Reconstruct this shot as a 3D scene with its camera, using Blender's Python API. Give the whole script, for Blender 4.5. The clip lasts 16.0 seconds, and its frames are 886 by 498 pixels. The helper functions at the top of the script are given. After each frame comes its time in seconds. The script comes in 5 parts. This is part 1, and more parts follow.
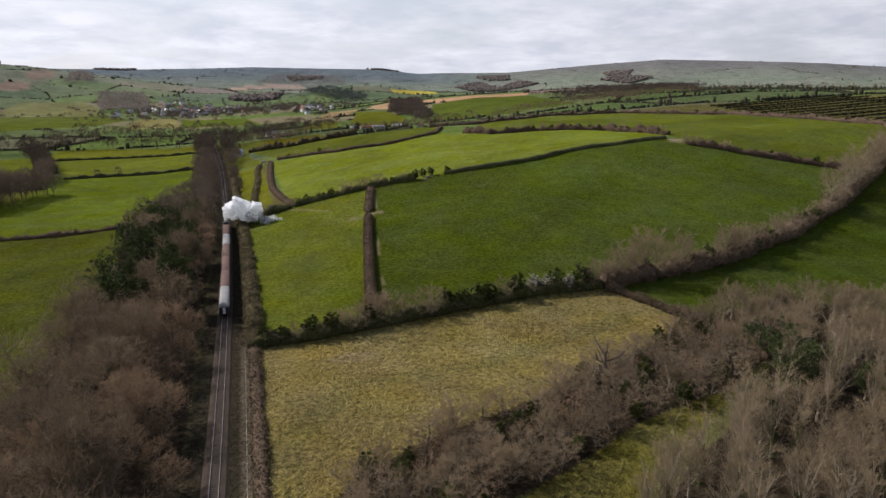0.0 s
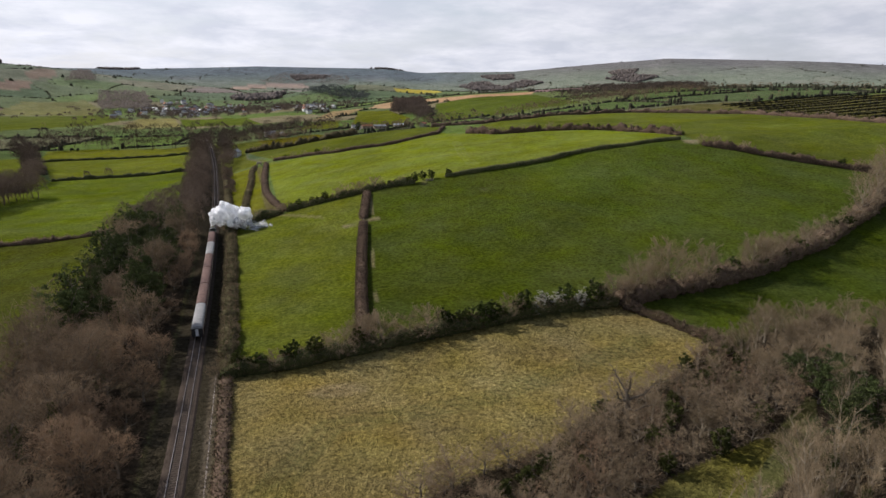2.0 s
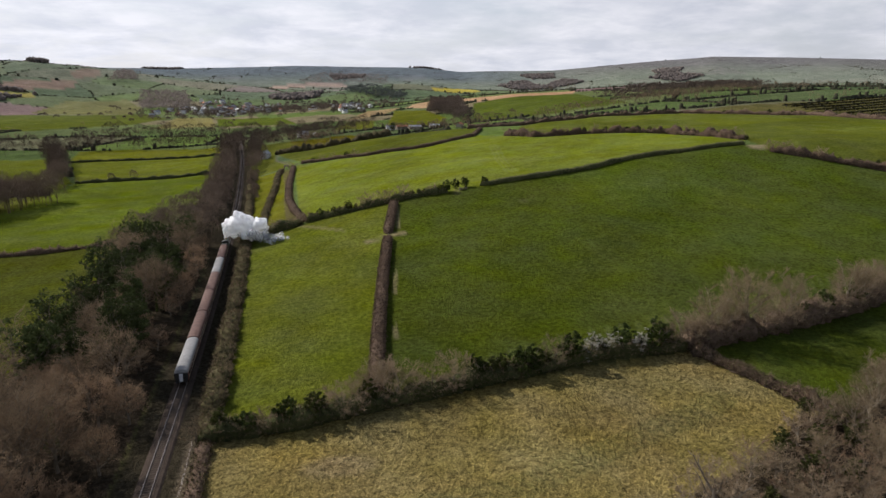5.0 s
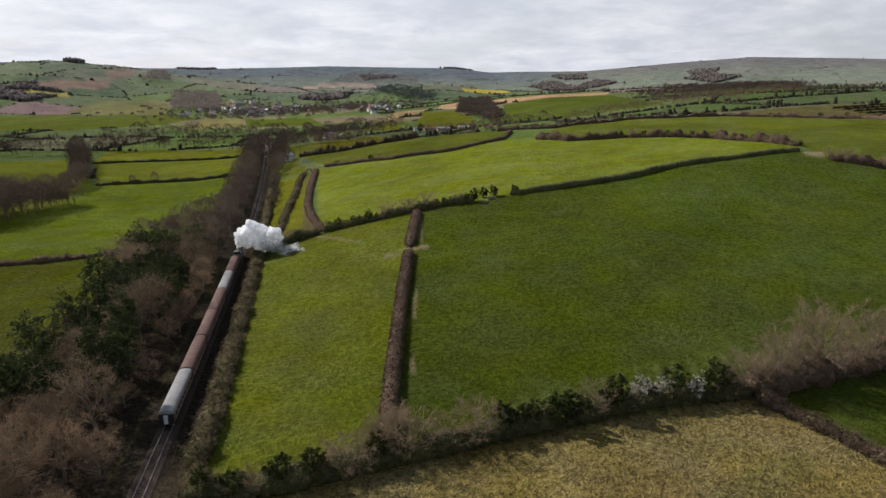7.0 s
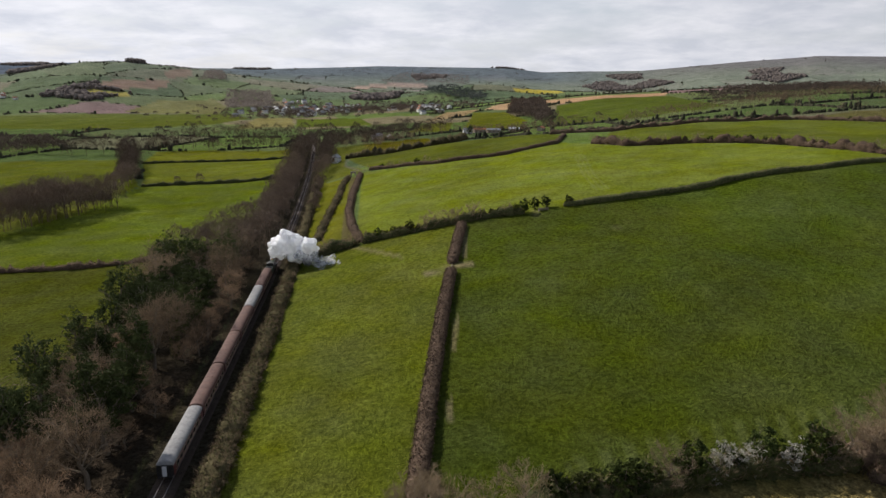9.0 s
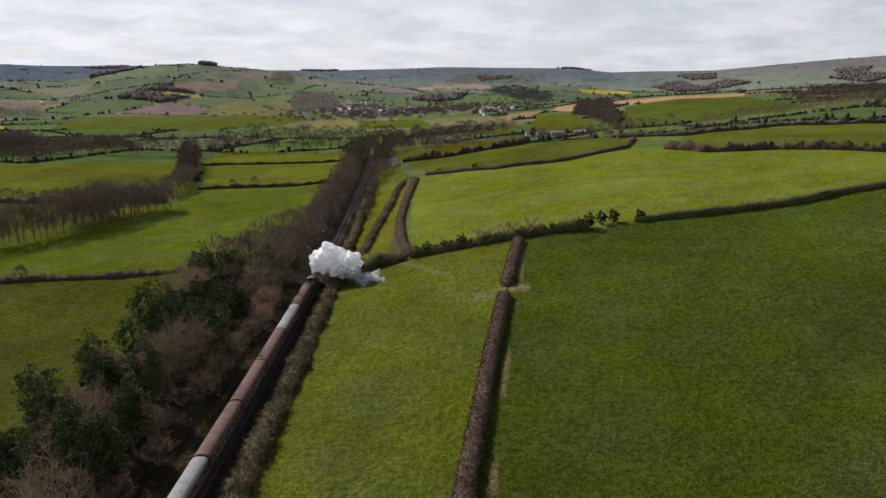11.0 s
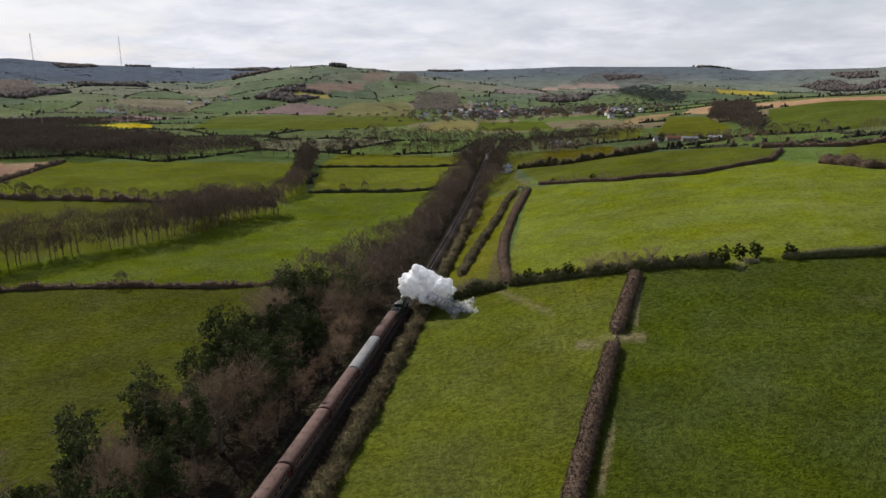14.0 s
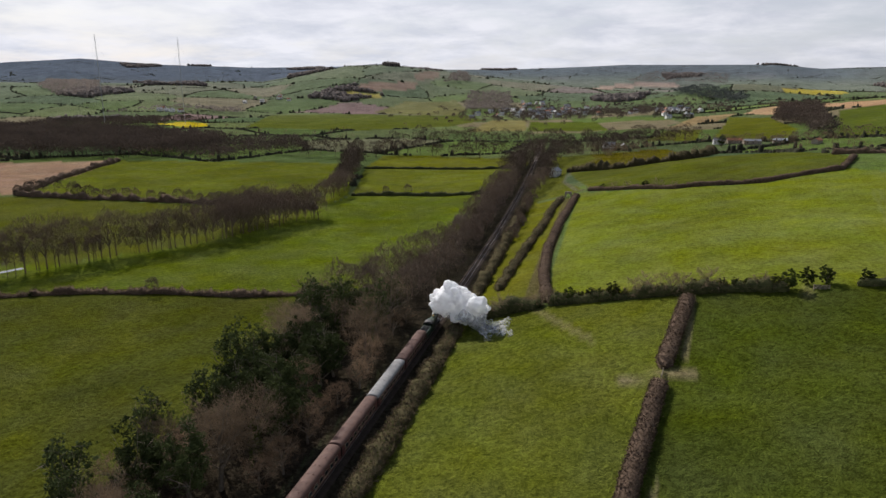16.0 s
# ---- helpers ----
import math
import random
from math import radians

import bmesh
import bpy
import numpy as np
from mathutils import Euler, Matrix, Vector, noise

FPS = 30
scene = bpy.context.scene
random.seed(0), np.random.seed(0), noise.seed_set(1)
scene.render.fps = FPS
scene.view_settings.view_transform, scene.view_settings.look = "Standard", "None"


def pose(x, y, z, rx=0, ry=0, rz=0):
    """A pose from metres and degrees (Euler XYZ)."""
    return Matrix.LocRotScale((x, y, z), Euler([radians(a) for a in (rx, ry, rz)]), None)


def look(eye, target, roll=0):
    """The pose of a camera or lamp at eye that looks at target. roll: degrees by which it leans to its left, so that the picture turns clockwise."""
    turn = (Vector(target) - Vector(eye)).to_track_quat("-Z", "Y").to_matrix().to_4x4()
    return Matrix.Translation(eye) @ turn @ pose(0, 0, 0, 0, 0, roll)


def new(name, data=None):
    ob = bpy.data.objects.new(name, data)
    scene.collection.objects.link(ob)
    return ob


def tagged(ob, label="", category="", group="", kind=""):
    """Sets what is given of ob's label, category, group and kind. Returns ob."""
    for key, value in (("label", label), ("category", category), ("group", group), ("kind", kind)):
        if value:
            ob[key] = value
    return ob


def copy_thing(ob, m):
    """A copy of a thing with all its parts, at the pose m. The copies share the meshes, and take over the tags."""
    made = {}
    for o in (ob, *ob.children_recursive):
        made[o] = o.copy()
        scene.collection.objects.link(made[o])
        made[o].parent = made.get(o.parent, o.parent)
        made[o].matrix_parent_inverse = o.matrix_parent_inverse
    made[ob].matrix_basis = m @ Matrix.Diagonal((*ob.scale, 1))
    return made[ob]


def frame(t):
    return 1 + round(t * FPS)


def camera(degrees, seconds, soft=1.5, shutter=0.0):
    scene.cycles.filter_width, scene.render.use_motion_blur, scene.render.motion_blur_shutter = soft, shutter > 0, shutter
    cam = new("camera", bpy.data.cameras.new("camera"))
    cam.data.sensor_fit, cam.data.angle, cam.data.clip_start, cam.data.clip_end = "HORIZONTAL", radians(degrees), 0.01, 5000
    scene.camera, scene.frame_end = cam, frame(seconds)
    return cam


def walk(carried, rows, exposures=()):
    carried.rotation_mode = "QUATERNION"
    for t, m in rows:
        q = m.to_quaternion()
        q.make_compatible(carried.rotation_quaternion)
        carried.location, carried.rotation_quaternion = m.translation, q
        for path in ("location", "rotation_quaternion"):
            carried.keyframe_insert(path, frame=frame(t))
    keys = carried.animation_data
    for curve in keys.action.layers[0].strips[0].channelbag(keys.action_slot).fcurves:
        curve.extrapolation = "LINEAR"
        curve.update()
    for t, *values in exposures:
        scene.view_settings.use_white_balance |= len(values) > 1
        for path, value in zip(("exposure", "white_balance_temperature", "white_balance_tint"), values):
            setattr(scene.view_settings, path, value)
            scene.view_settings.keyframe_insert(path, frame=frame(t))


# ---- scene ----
cam = camera(68.6, 16.0)
PATH = [
    (0, (8.419, -100.587, 62.706), (8.997, -98.731, 62.239), -0.0),
    (0.5, (10.268, -95.627, 62.341), (10.847, -93.771, 61.875), -0.0),
    (1, (11.965, -91.191, 62.22), (12.546, -89.335, 61.754), -0.0),
    (1.5, (13.871, -86.757, 62.268), (14.451, -84.901, 61.8), -0.0),
    (2, (15.745, -82.008, 62.045), (16.311, -80.148, 61.576), -0.0),
    (2.5, (17.497, -77.668, 62.013), (18.042, -75.802, 61.544), -0.1),
    (3, (19.329, -72.907, 61.99), (19.856, -71.036, 61.52), -0.1),
    (3.5, (21.025, -67.891, 62.047), (21.532, -66.014, 61.576), -0.1),
    (4, (22.456, -63.103, 62.218), (22.946, -61.222, 61.747), -0.1),
    (6.5, (29.911, -39.115, 62.429), (30.309, -37.212, 61.958), 0.1),
    (7, (31.038, -34.178, 62.676), (31.41, -32.27, 62.206), 0.1),
    (7.5, (32.259, -29.227, 63.026), (32.593, -27.312, 62.555), 0.1),
    (8, (33.266, -24.622, 63.551), (33.563, -22.702, 63.079), 0.1),
    (8.5, (34.44, -19.541, 63.613), (34.7, -17.615, 63.14), 0.1),
    (9, (35.516, -14.782, 63.475), (35.741, -12.851, 63.004), 0.2),
    (11.5, (41.313, 11.315, 64.086), (41.285, 13.259, 63.617), 0.0),
    (12, (42.26, 15.999, 64.448), (42.162, 17.941, 63.978), -0.0),
    (12.5, (42.942, 20.431, 64.985), (42.777, 22.368, 64.515), -0.0),
    (13, (43.472, 24.164, 65.419), (43.242, 26.095, 64.949), -0.0),
    (13.5, (44.256, 28.137, 65.854), (43.97, 30.06, 65.384), -0.0),
    (14, (44.968, 31.419, 66.34), (44.643, 33.336, 65.87), 0.0),
    (14.5, (45.558, 34.922, 66.879), (45.194, 36.832, 66.408), -0.0),
    (15, (46.37, 38.557, 67.276), (45.966, 40.458, 66.804), -0.1),
    (15.5, (47.183, 41.661, 67.589), (46.739, 43.553, 67.117), -0.1),
    (16, (47.308, 45.598, 67.973), (46.83, 47.481, 67.499), 0.0),
]
EXPOSURES = [(0.0, 0.16, 6200, 15), (6.0, 0.12, 6280, 14), (11.0, 0.04, 6350, 13), (16.0, 0.0, 6280, 14)]
walk(cam, [(t, look(eye, target, roll)) for t, eye, target, roll in PATH], EXPOSURES)

# ---- light ----
SUN_AZ, SUN_EL = radians(-45), radians(37)
to_sun = Vector((math.sin(SUN_AZ) * math.cos(SUN_EL), math.cos(SUN_AZ) * math.cos(SUN_EL), math.sin(SUN_EL)))
sun_data = bpy.data.lights.new("sun", "SUN")
sun_data.energy, sun_data.angle, sun_data.color = 5.0, radians(0.6), (1.0, 0.95, 0.86)
sun = new("sun", sun_data)
sun.matrix_world = look(tuple(to_sun * 500), (0, 0, 0))

world = bpy.data.worlds.new("sky")
scene.world = world
world.use_nodes = True


class Net:
    """A short way to write node trees."""

    def __init__(self, tree):
        self.tree = tree
        tree.nodes.clear()

    def add(self, kind, ins=None, **props):
        node = self.tree.nodes.new(kind)
        for key, value in props.items():
            setattr(node, key, value)
        for key, value in (ins or {}).items():
            if isinstance(value, bpy.types.NodeSocket):
                self.tree.links.new(value, node.inputs[key])
            else:
                node.inputs[key].default_value = value
        return node

    def math(self, op, a, b=0.0, clamp=False):
        return self.add("ShaderNodeMath", {0: a, 1: b}, operation=op, use_clamp=clamp).outputs[0]

    def mix(self, fac, a, b, blend="MIX"):
        node = self.add("ShaderNodeMix", {0: fac, 6: a, 7: b}, data_type="RGBA", blend_type=blend)
        return node.outputs[2]

    def noise(self, vec, scale, detail=3.0, rough=0.55, distortion=0.0):
        return self.add("ShaderNodeTexNoise", {"Vector": vec, "Scale": scale, "Detail": detail, "Roughness": rough, "Distortion": distortion}).outputs["Fac"]

    def span(self, value, a, b, c=0.0, d=1.0):
        return self.add("ShaderNodeMapRange", {"Value": value, "From Min": a, "From Max": b, "To Min": c, "To Max": d}).outputs[0]


n = Net(world.node_tree)
sky = n.add("ShaderNodeTexSky", sky_type="NISHITA", sun_disc=False, sun_elevation=SUN_EL, sun_rotation=SUN_AZ, air_density=1.2, dust_density=1.5)
place = n.add("ShaderNodeTexCoord").outputs["Generated"]
axes = n.add("ShaderNodeSeparateXYZ", {0: place})
lift = n.math("ADD", n.math("ABSOLUTE", axes.outputs[2]), 0.17)
flat = n.add("ShaderNodeCombineXYZ", {0: n.math("DIVIDE", axes.outputs[0], lift), 1: n.math("DIVIDE", axes.outputs[1], lift), 2: 0.0}).outputs[0]
wide = n.noise(flat, 0.75, 6.0, 0.58, 0.3)
fine = n.noise(flat, 2.6, 5.0, 0.6)
cover = n.span(n.math("ADD", wide, n.math("MULTIPLY", fine, 0.35)), 0.5, 0.74)
tone = n.span(n.noise(flat, 2.2, 7.0, 0.62, 0.2), 0.36, 0.62)
cloud = n.mix(tone, (0.64, 0.67, 0.72, 1), (0.85, 0.86, 0.88, 1))
blue = n.mix(1.0, sky.outputs[0], (0.10, 0.10, 0.10, 1), "MULTIPLY")
haze = n.span(axes.outputs[2], 0.0, 0.16, 1.0, 0.0)
veil = n.mix(n.math("MULTIPLY", haze, 0.55), n.mix(0.55, blue, (0.62, 0.67, 0.74, 1)), (0.76, 0.79, 0.84, 1))
high = n.span(axes.outputs[2], 0.18, 0.60, 1.0, 0.12)
total = n.mix(n.math("MULTIPLY", cover, high), n.mix(high, n.mix(0.2, blue, (0.24, 0.31, 0.42, 1)), veil), cloud)
# the cloud is brighter towards the sun
side = n.math("ADD", n.math("MULTIPLY", axes.outputs[0], math.sin(SUN_AZ)), n.math("MULTIPLY", axes.outputs[1], math.cos(SUN_AZ)))
back = n.add("ShaderNodeBackground", {"Color": total, "Strength": n.span(side, -0.2, 1.0, 0.76, 1.03)})
n.tree.links.new(back.outputs[0], n.add("ShaderNodeOutputWorld").inputs[0])

# ---- materials ----


def material(name, a, b, scale=1.0, rough=0.85, metal=0.0, bump=0.0, vary=0.0, detail=4.0, through_light=None):
    """Two tones mixed by noise at two scales; vary: brightness spread from object to object."""
    mat = bpy.data.materials.new(name)
    mat.use_nodes = True
    n = Net(mat.node_tree)
    vec = n.add("ShaderNodeNewGeometry").outputs["Position"]
    mixed = n.math("ADD", n.math("MULTIPLY", n.noise(vec, scale, detail), 0.6), n.math("MULTIPLY", n.noise(vec, scale * 0.13, 2.0), 0.4))
    col = n.mix(n.span(mixed, 0.33, 0.67), (*a, 1), (*b, 1))
    if vary:
        rnd = n.add("ShaderNodeObjectInfo").outputs["Random"]
        isl = n.add("ShaderNodeNewGeometry").outputs["Random Per Island"]
        val = n.math("ADD", n.span(rnd, 0, 1, 1 - vary, 1 + vary), n.span(isl, 0, 1, -vary * 0.6, vary * 0.6))
        col = n.add("ShaderNodeHueSaturation", {"Hue": n.span(isl, 0, 1, 0.5 - 0.02 * vary, 0.5 + 0.02 * vary), "Saturation": 1.0, "Value": val, "Color": col}).outputs[0]
    shader = n.add("ShaderNodeBsdfPrincipled", {"Base Color": col, "Roughness": rough, "Metallic": metal, "Specular IOR Level": 0.5 if rough < 0.6 else (0.2 if rough < 0.8 else 0.03)})
    if bump:
        rel = n.add("ShaderNodeBump", {"Strength": bump, "Distance": 0.1, "Height": n.noise(vec, scale * 3, 3.0)})
        n.tree.links.new(rel.outputs[0], shader.inputs["Normal"])
    out = shader.outputs[0]
    if through_light:
        leaf = n.add("ShaderNodeBsdfTranslucent", {"Color": col})
        out = n.add("ShaderNodeMixShader", {0: through_light, 1: out, 2: leaf.outputs[0]}).outputs[0]
    n.tree.links.new(out, n.add("ShaderNodeOutputMaterial").inputs[0])
    return mat


def ground_material():
    mat = bpy.data.materials.new("land")
    mat.use_nodes = True
    n = Net(mat.node_tree)
    vec = n.add("ShaderNodeNewGeometry").outputs["Position"]
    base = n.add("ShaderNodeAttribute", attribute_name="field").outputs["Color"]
    tuft = n.add("ShaderNodeAttribute", attribute_name="tuft").outputs["Fac"]
    big = n.span(n.noise(vec, 0.018, 4.0, 0.6, 0.6), 0.3, 0.7, 0.78, 1.22)
    mid = n.span(n.noise(vec, 0.14, 4.0, 0.65), 0.3, 0.7, 0.84, 1.16)
    spots = n.span(n.noise(vec, 0.85, 4.0, 0.6), 0.36, 0.62)
    grain = n.span(n.noise(vec, 3.2, 3.0, 0.7), 0.3, 0.7)
    bent = n.add("ShaderNodeVectorMath", {0: vec, 1: n.add("ShaderNodeTexNoise", {"Vector": vec, "Scale": 0.9, "Detail": 3.0}).outputs["Color"]}, operation="ADD").outputs[0]
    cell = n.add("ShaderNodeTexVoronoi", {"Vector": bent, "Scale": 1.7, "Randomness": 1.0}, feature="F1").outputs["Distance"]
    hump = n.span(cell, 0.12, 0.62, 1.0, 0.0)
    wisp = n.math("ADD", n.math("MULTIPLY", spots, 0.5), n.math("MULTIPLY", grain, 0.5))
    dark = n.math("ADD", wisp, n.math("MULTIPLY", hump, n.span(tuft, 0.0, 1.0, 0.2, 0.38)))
    # hollows between tussocks darkened in the colour as shade, where the bump sinks
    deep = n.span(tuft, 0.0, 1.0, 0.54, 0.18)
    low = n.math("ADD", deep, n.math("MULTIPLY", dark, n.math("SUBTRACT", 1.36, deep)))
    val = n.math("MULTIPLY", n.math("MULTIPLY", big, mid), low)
    hue = n.span(n.noise(vec, 0.035, 5.0, 0.65, 0.5), 0.3, 0.7, 0.491, 0.510)
    sat = n.span(n.noise(vec, 0.06, 3.0), 0.3, 0.7, 0.9, 1.08)
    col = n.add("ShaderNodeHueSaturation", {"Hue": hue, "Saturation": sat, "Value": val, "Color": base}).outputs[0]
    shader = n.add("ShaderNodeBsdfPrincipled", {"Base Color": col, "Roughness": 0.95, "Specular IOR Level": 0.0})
    rel = n.add("ShaderNodeBump", {"Strength": n.span(tuft, 0.0, 1.0, 0.45, 1.0), "Distance": 0.9, "Height": dark})
    n.tree.links.new(rel.outputs[0], shader.inputs["Normal"])
    n.tree.links.new(shader.outputs[0], n.add("ShaderNodeOutputMaterial").inputs[0])
    return mat


def billow_material():
    mat = bpy.data.materials.new("steam_body")
    mat.use_nodes = True
    n = Net(mat.node_tree)
    shader = n.add("ShaderNodeBsdfPrincipled", {"Base Color": (0.98, 0.98, 0.98, 1), "Roughness": 1.0, "Specular IOR Level": 0.0, "Subsurface Weight": 1.0, "Subsurface Radius": (1.0, 1.0, 1.0), "Subsurface Scale": 1.6})
    glow = n.add("ShaderNodeBsdfTranslucent", {"Color": (0.98, 0.98, 0.98, 1)})
    both = n.add("ShaderNodeMixShader", {0: 0.35, 1: shader.outputs[0], 2: glow.outputs[0]})
    n.tree.links.new(both.outputs[0], n.add("ShaderNodeOutputMaterial").inputs[0])
    return mat


def steam_material(name, clear):
    mat = bpy.data.materials.new(name)
    mat.use_nodes = True
    n = Net(mat.node_tree)
    vec = n.add("ShaderNodeNewGeometry").outputs["Position"]
    white = n.add("ShaderNodeBsdfDiffuse", {"Color": (0.93, 0.93, 0.94, 1)})
    glow = n.add("ShaderNodeBsdfTranslucent", {"Color": (0.93, 0.93, 0.94, 1)})
    body = n.add("ShaderNodeMixShader", {0: 0.5, 1: white.outputs[0], 2: glow.outputs[0]})
    thin = n.span(n.noise(vec, 0.55, 6.0, 0.75), 0.40, 0.62, clear - 0.3, 1.0)
    shader = n.add("ShaderNodeMixShader", {0: n.math("ADD", thin, 0.0, True), 1: body.outputs[0], 2: n.add("ShaderNodeBsdfTransparent").outputs[0]})
    n.tree.links.new(shader.outputs[0], n.add("ShaderNodeOutputMaterial").inputs[0])
    return mat


LAND = ground_material()
BARK = material("bark", (0.10, 0.08, 0.06), (0.20, 0.17, 0.13), 2.0, 0.95, vary=0.25)
PALE_BARK = material("pale_bark", (0.19, 0.155, 0.11), (0.36, 0.31, 0.235), 2.0, 0.95, vary=0.2)
TWIG = material("twig", (0.120, 0.088, 0.057), (0.241, 0.176, 0.115), 0.5, 0.95, vary=0.3, through_light=0.25)
PALE_TWIG = material("pale_twig", (0.161, 0.120, 0.072), (0.283, 0.217, 0.137), 0.5, 0.95, vary=0.25, through_light=0.25)
MID_TWIG = material("mid_twig", (0.170, 0.128, 0.082), (0.307, 0.232, 0.149), 0.5, 0.95, vary=0.3, through_light=0.3)
RED_TWIG = material("russet_twig", (0.176, 0.119, 0.076), (0.304, 0.209, 0.132), 0.5, 0.95, vary=0.25, through_light=0.25)
PINE = material("pine_needles", (0.030, 0.041, 0.015), (0.070, 0.084, 0.030), 0.8, 1.0, vary=0.3, through_light=0.15)
IVY = material("ivy_leaves", (0.024, 0.036, 0.010), (0.070, 0.085, 0.022), 0.8, 0.9, vary=0.35, through_light=0.15)
BUSH = material("bush_leaves", (0.036, 0.044, 0.013), (0.095, 0.10, 0.030), 0.8, 0.9, vary=0.35, through_light=0.15)
BLOSSOM = material("blossom", (0.234, 0.218, 0.172), (0.468, 0.445, 0.390), 1.5, 0.8, vary=0.2, through_light=0.2)
HEDGE_BROWN = material("clipped_hedge", (0.060, 0.042, 0.030), (0.145, 0.100, 0.070), 1.2, 0.95, bump=0.8, vary=0.25)
HEDGE_GREEN = material("hedge_leaves", (0.035, 0.042, 0.018), (0.11, 0.11, 0.045), 1.0, 0.9, bump=0.8, vary=0.3)
HEDGE_GREY = material("bramble_hedge", (0.044, 0.038, 0.019), (0.105, 0.088, 0.045), 1.0, 0.95, bump=0.8, vary=0.25)
FAR_TREES = material("far_woodland", (0.076, 0.059, 0.048), (0.144, 0.110, 0.087), 0.03, 0.95, vary=0.14, through_light=0.15)
MASS_TWIG = material("massed_twigs", (0.098, 0.073, 0.056), (0.210, 0.157, 0.118), 0.5, 0.95, vary=0.3)
# far crowns and forest paler and greyer, with haze put into the colour
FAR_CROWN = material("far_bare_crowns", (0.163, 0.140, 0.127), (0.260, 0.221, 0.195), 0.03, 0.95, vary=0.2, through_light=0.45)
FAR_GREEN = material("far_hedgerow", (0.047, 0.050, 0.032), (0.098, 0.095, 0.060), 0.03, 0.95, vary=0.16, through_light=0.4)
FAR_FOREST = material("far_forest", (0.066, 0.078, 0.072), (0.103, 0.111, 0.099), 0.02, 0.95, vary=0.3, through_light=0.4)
BALLAST = material("ballast", (0.036, 0.027, 0.021), (0.080, 0.061, 0.048), 5.0, 0.95, bump=0.7)
STEEL = material("rail_steel", (0.16, 0.12, 0.10), (0.36, 0.33, 0.32), 3.0, 0.45, 0.7)
SLEEPER = material("sleeper_wood", (0.045, 0.035, 0.028), (0.095, 0.076, 0.062), 3.0, 0.9)
ROOF_GREY = material("grey_roof_paint", (0.172, 0.168, 0.164), (0.279, 0.275, 0.267), 1.6, 0.7, bump=0.05)
ROOF_BROWN = material("sooty_brown_roof", (0.085, 0.047, 0.037), (0.145, 0.083, 0.064), 0.9, 0.75, bump=0.05)
MAROON = material("maroon_coach_paint", (0.075, 0.020, 0.018), (0.11, 0.032, 0.026), 1.2, 0.4)
CREAM = material("cream_coach_paint", (0.42, 0.34, 0.22), (0.52, 0.43, 0.28), 1.2, 0.45)
BLACK = material("black_iron", (0.012, 0.012, 0.013), (0.035, 0.033, 0.031), 2.0, 0.5)
GLASS = material("window_glass", (0.02, 0.022, 0.025), (0.04, 0.043, 0.048), 1.0, 0.08)
PALE_GREY = material("pale_grey_paint", (0.48, 0.48, 0.50), (0.60, 0.60, 0.61), 2.0, 0.6)
LOCO_GREEN = material("loco_green_paint", (0.015, 0.035, 0.018), (0.025, 0.052, 0.028), 1.0, 0.35)
BRASS = material("brass", (0.45, 0.30, 0.10), (0.55, 0.38, 0.14), 2.0, 0.3, 0.9)
COAL = material("coal", (0.008, 0.008, 0.009), (0.03, 0.03, 0.03), 6.0, 0.7, bump=0.8)
WHITEWASH = material("whitewashed_wall", (0.66, 0.64, 0.60), (0.80, 0.79, 0.76), 0.8, 0.9, vary=0.1)
STONE = material("stone_wall", (0.24, 0.20, 0.16), (0.38, 0.33, 0.27), 0.9, 0.95, bump=0.3, vary=0.15)
SLATE = material("slate_roof", (0.13, 0.13, 0.14), (0.24, 0.24, 0.25), 0.9, 0.42, vary=0.25)
CLAY = material("clay_roof", (0.24, 0.105, 0.065), (0.34, 0.16, 0.10), 0.9, 0.85, vary=0.2)
TIN = material("barn_sheeting", (0.40, 0.43, 0.46), (0.56, 0.58, 0.60), 0.5, 0.45, 0.3)
PANEL = material("solar_panel", (0.012, 0.016, 0.028), (0.026, 0.032, 0.05), 0.4, 0.18)
MAST_PAINT = material("mast_steel", (0.30, 0.30, 0.31), (0.42, 0.42, 0.43), 0.2, 0.6, 0.4)
TIMBER = material("weathered_timber", (0.20, 0.16, 0.12), (0.34, 0.29, 0.23), 2.0, 0.9)
WATER = material("river_water", (0.10, 0.11, 0.11), (0.16, 0.17, 0.17), 0.4, 0.08)
STEAM = billow_material()
WISP = steam_material("steam_wisp", 1.0)

# ---- mesh helpers ----


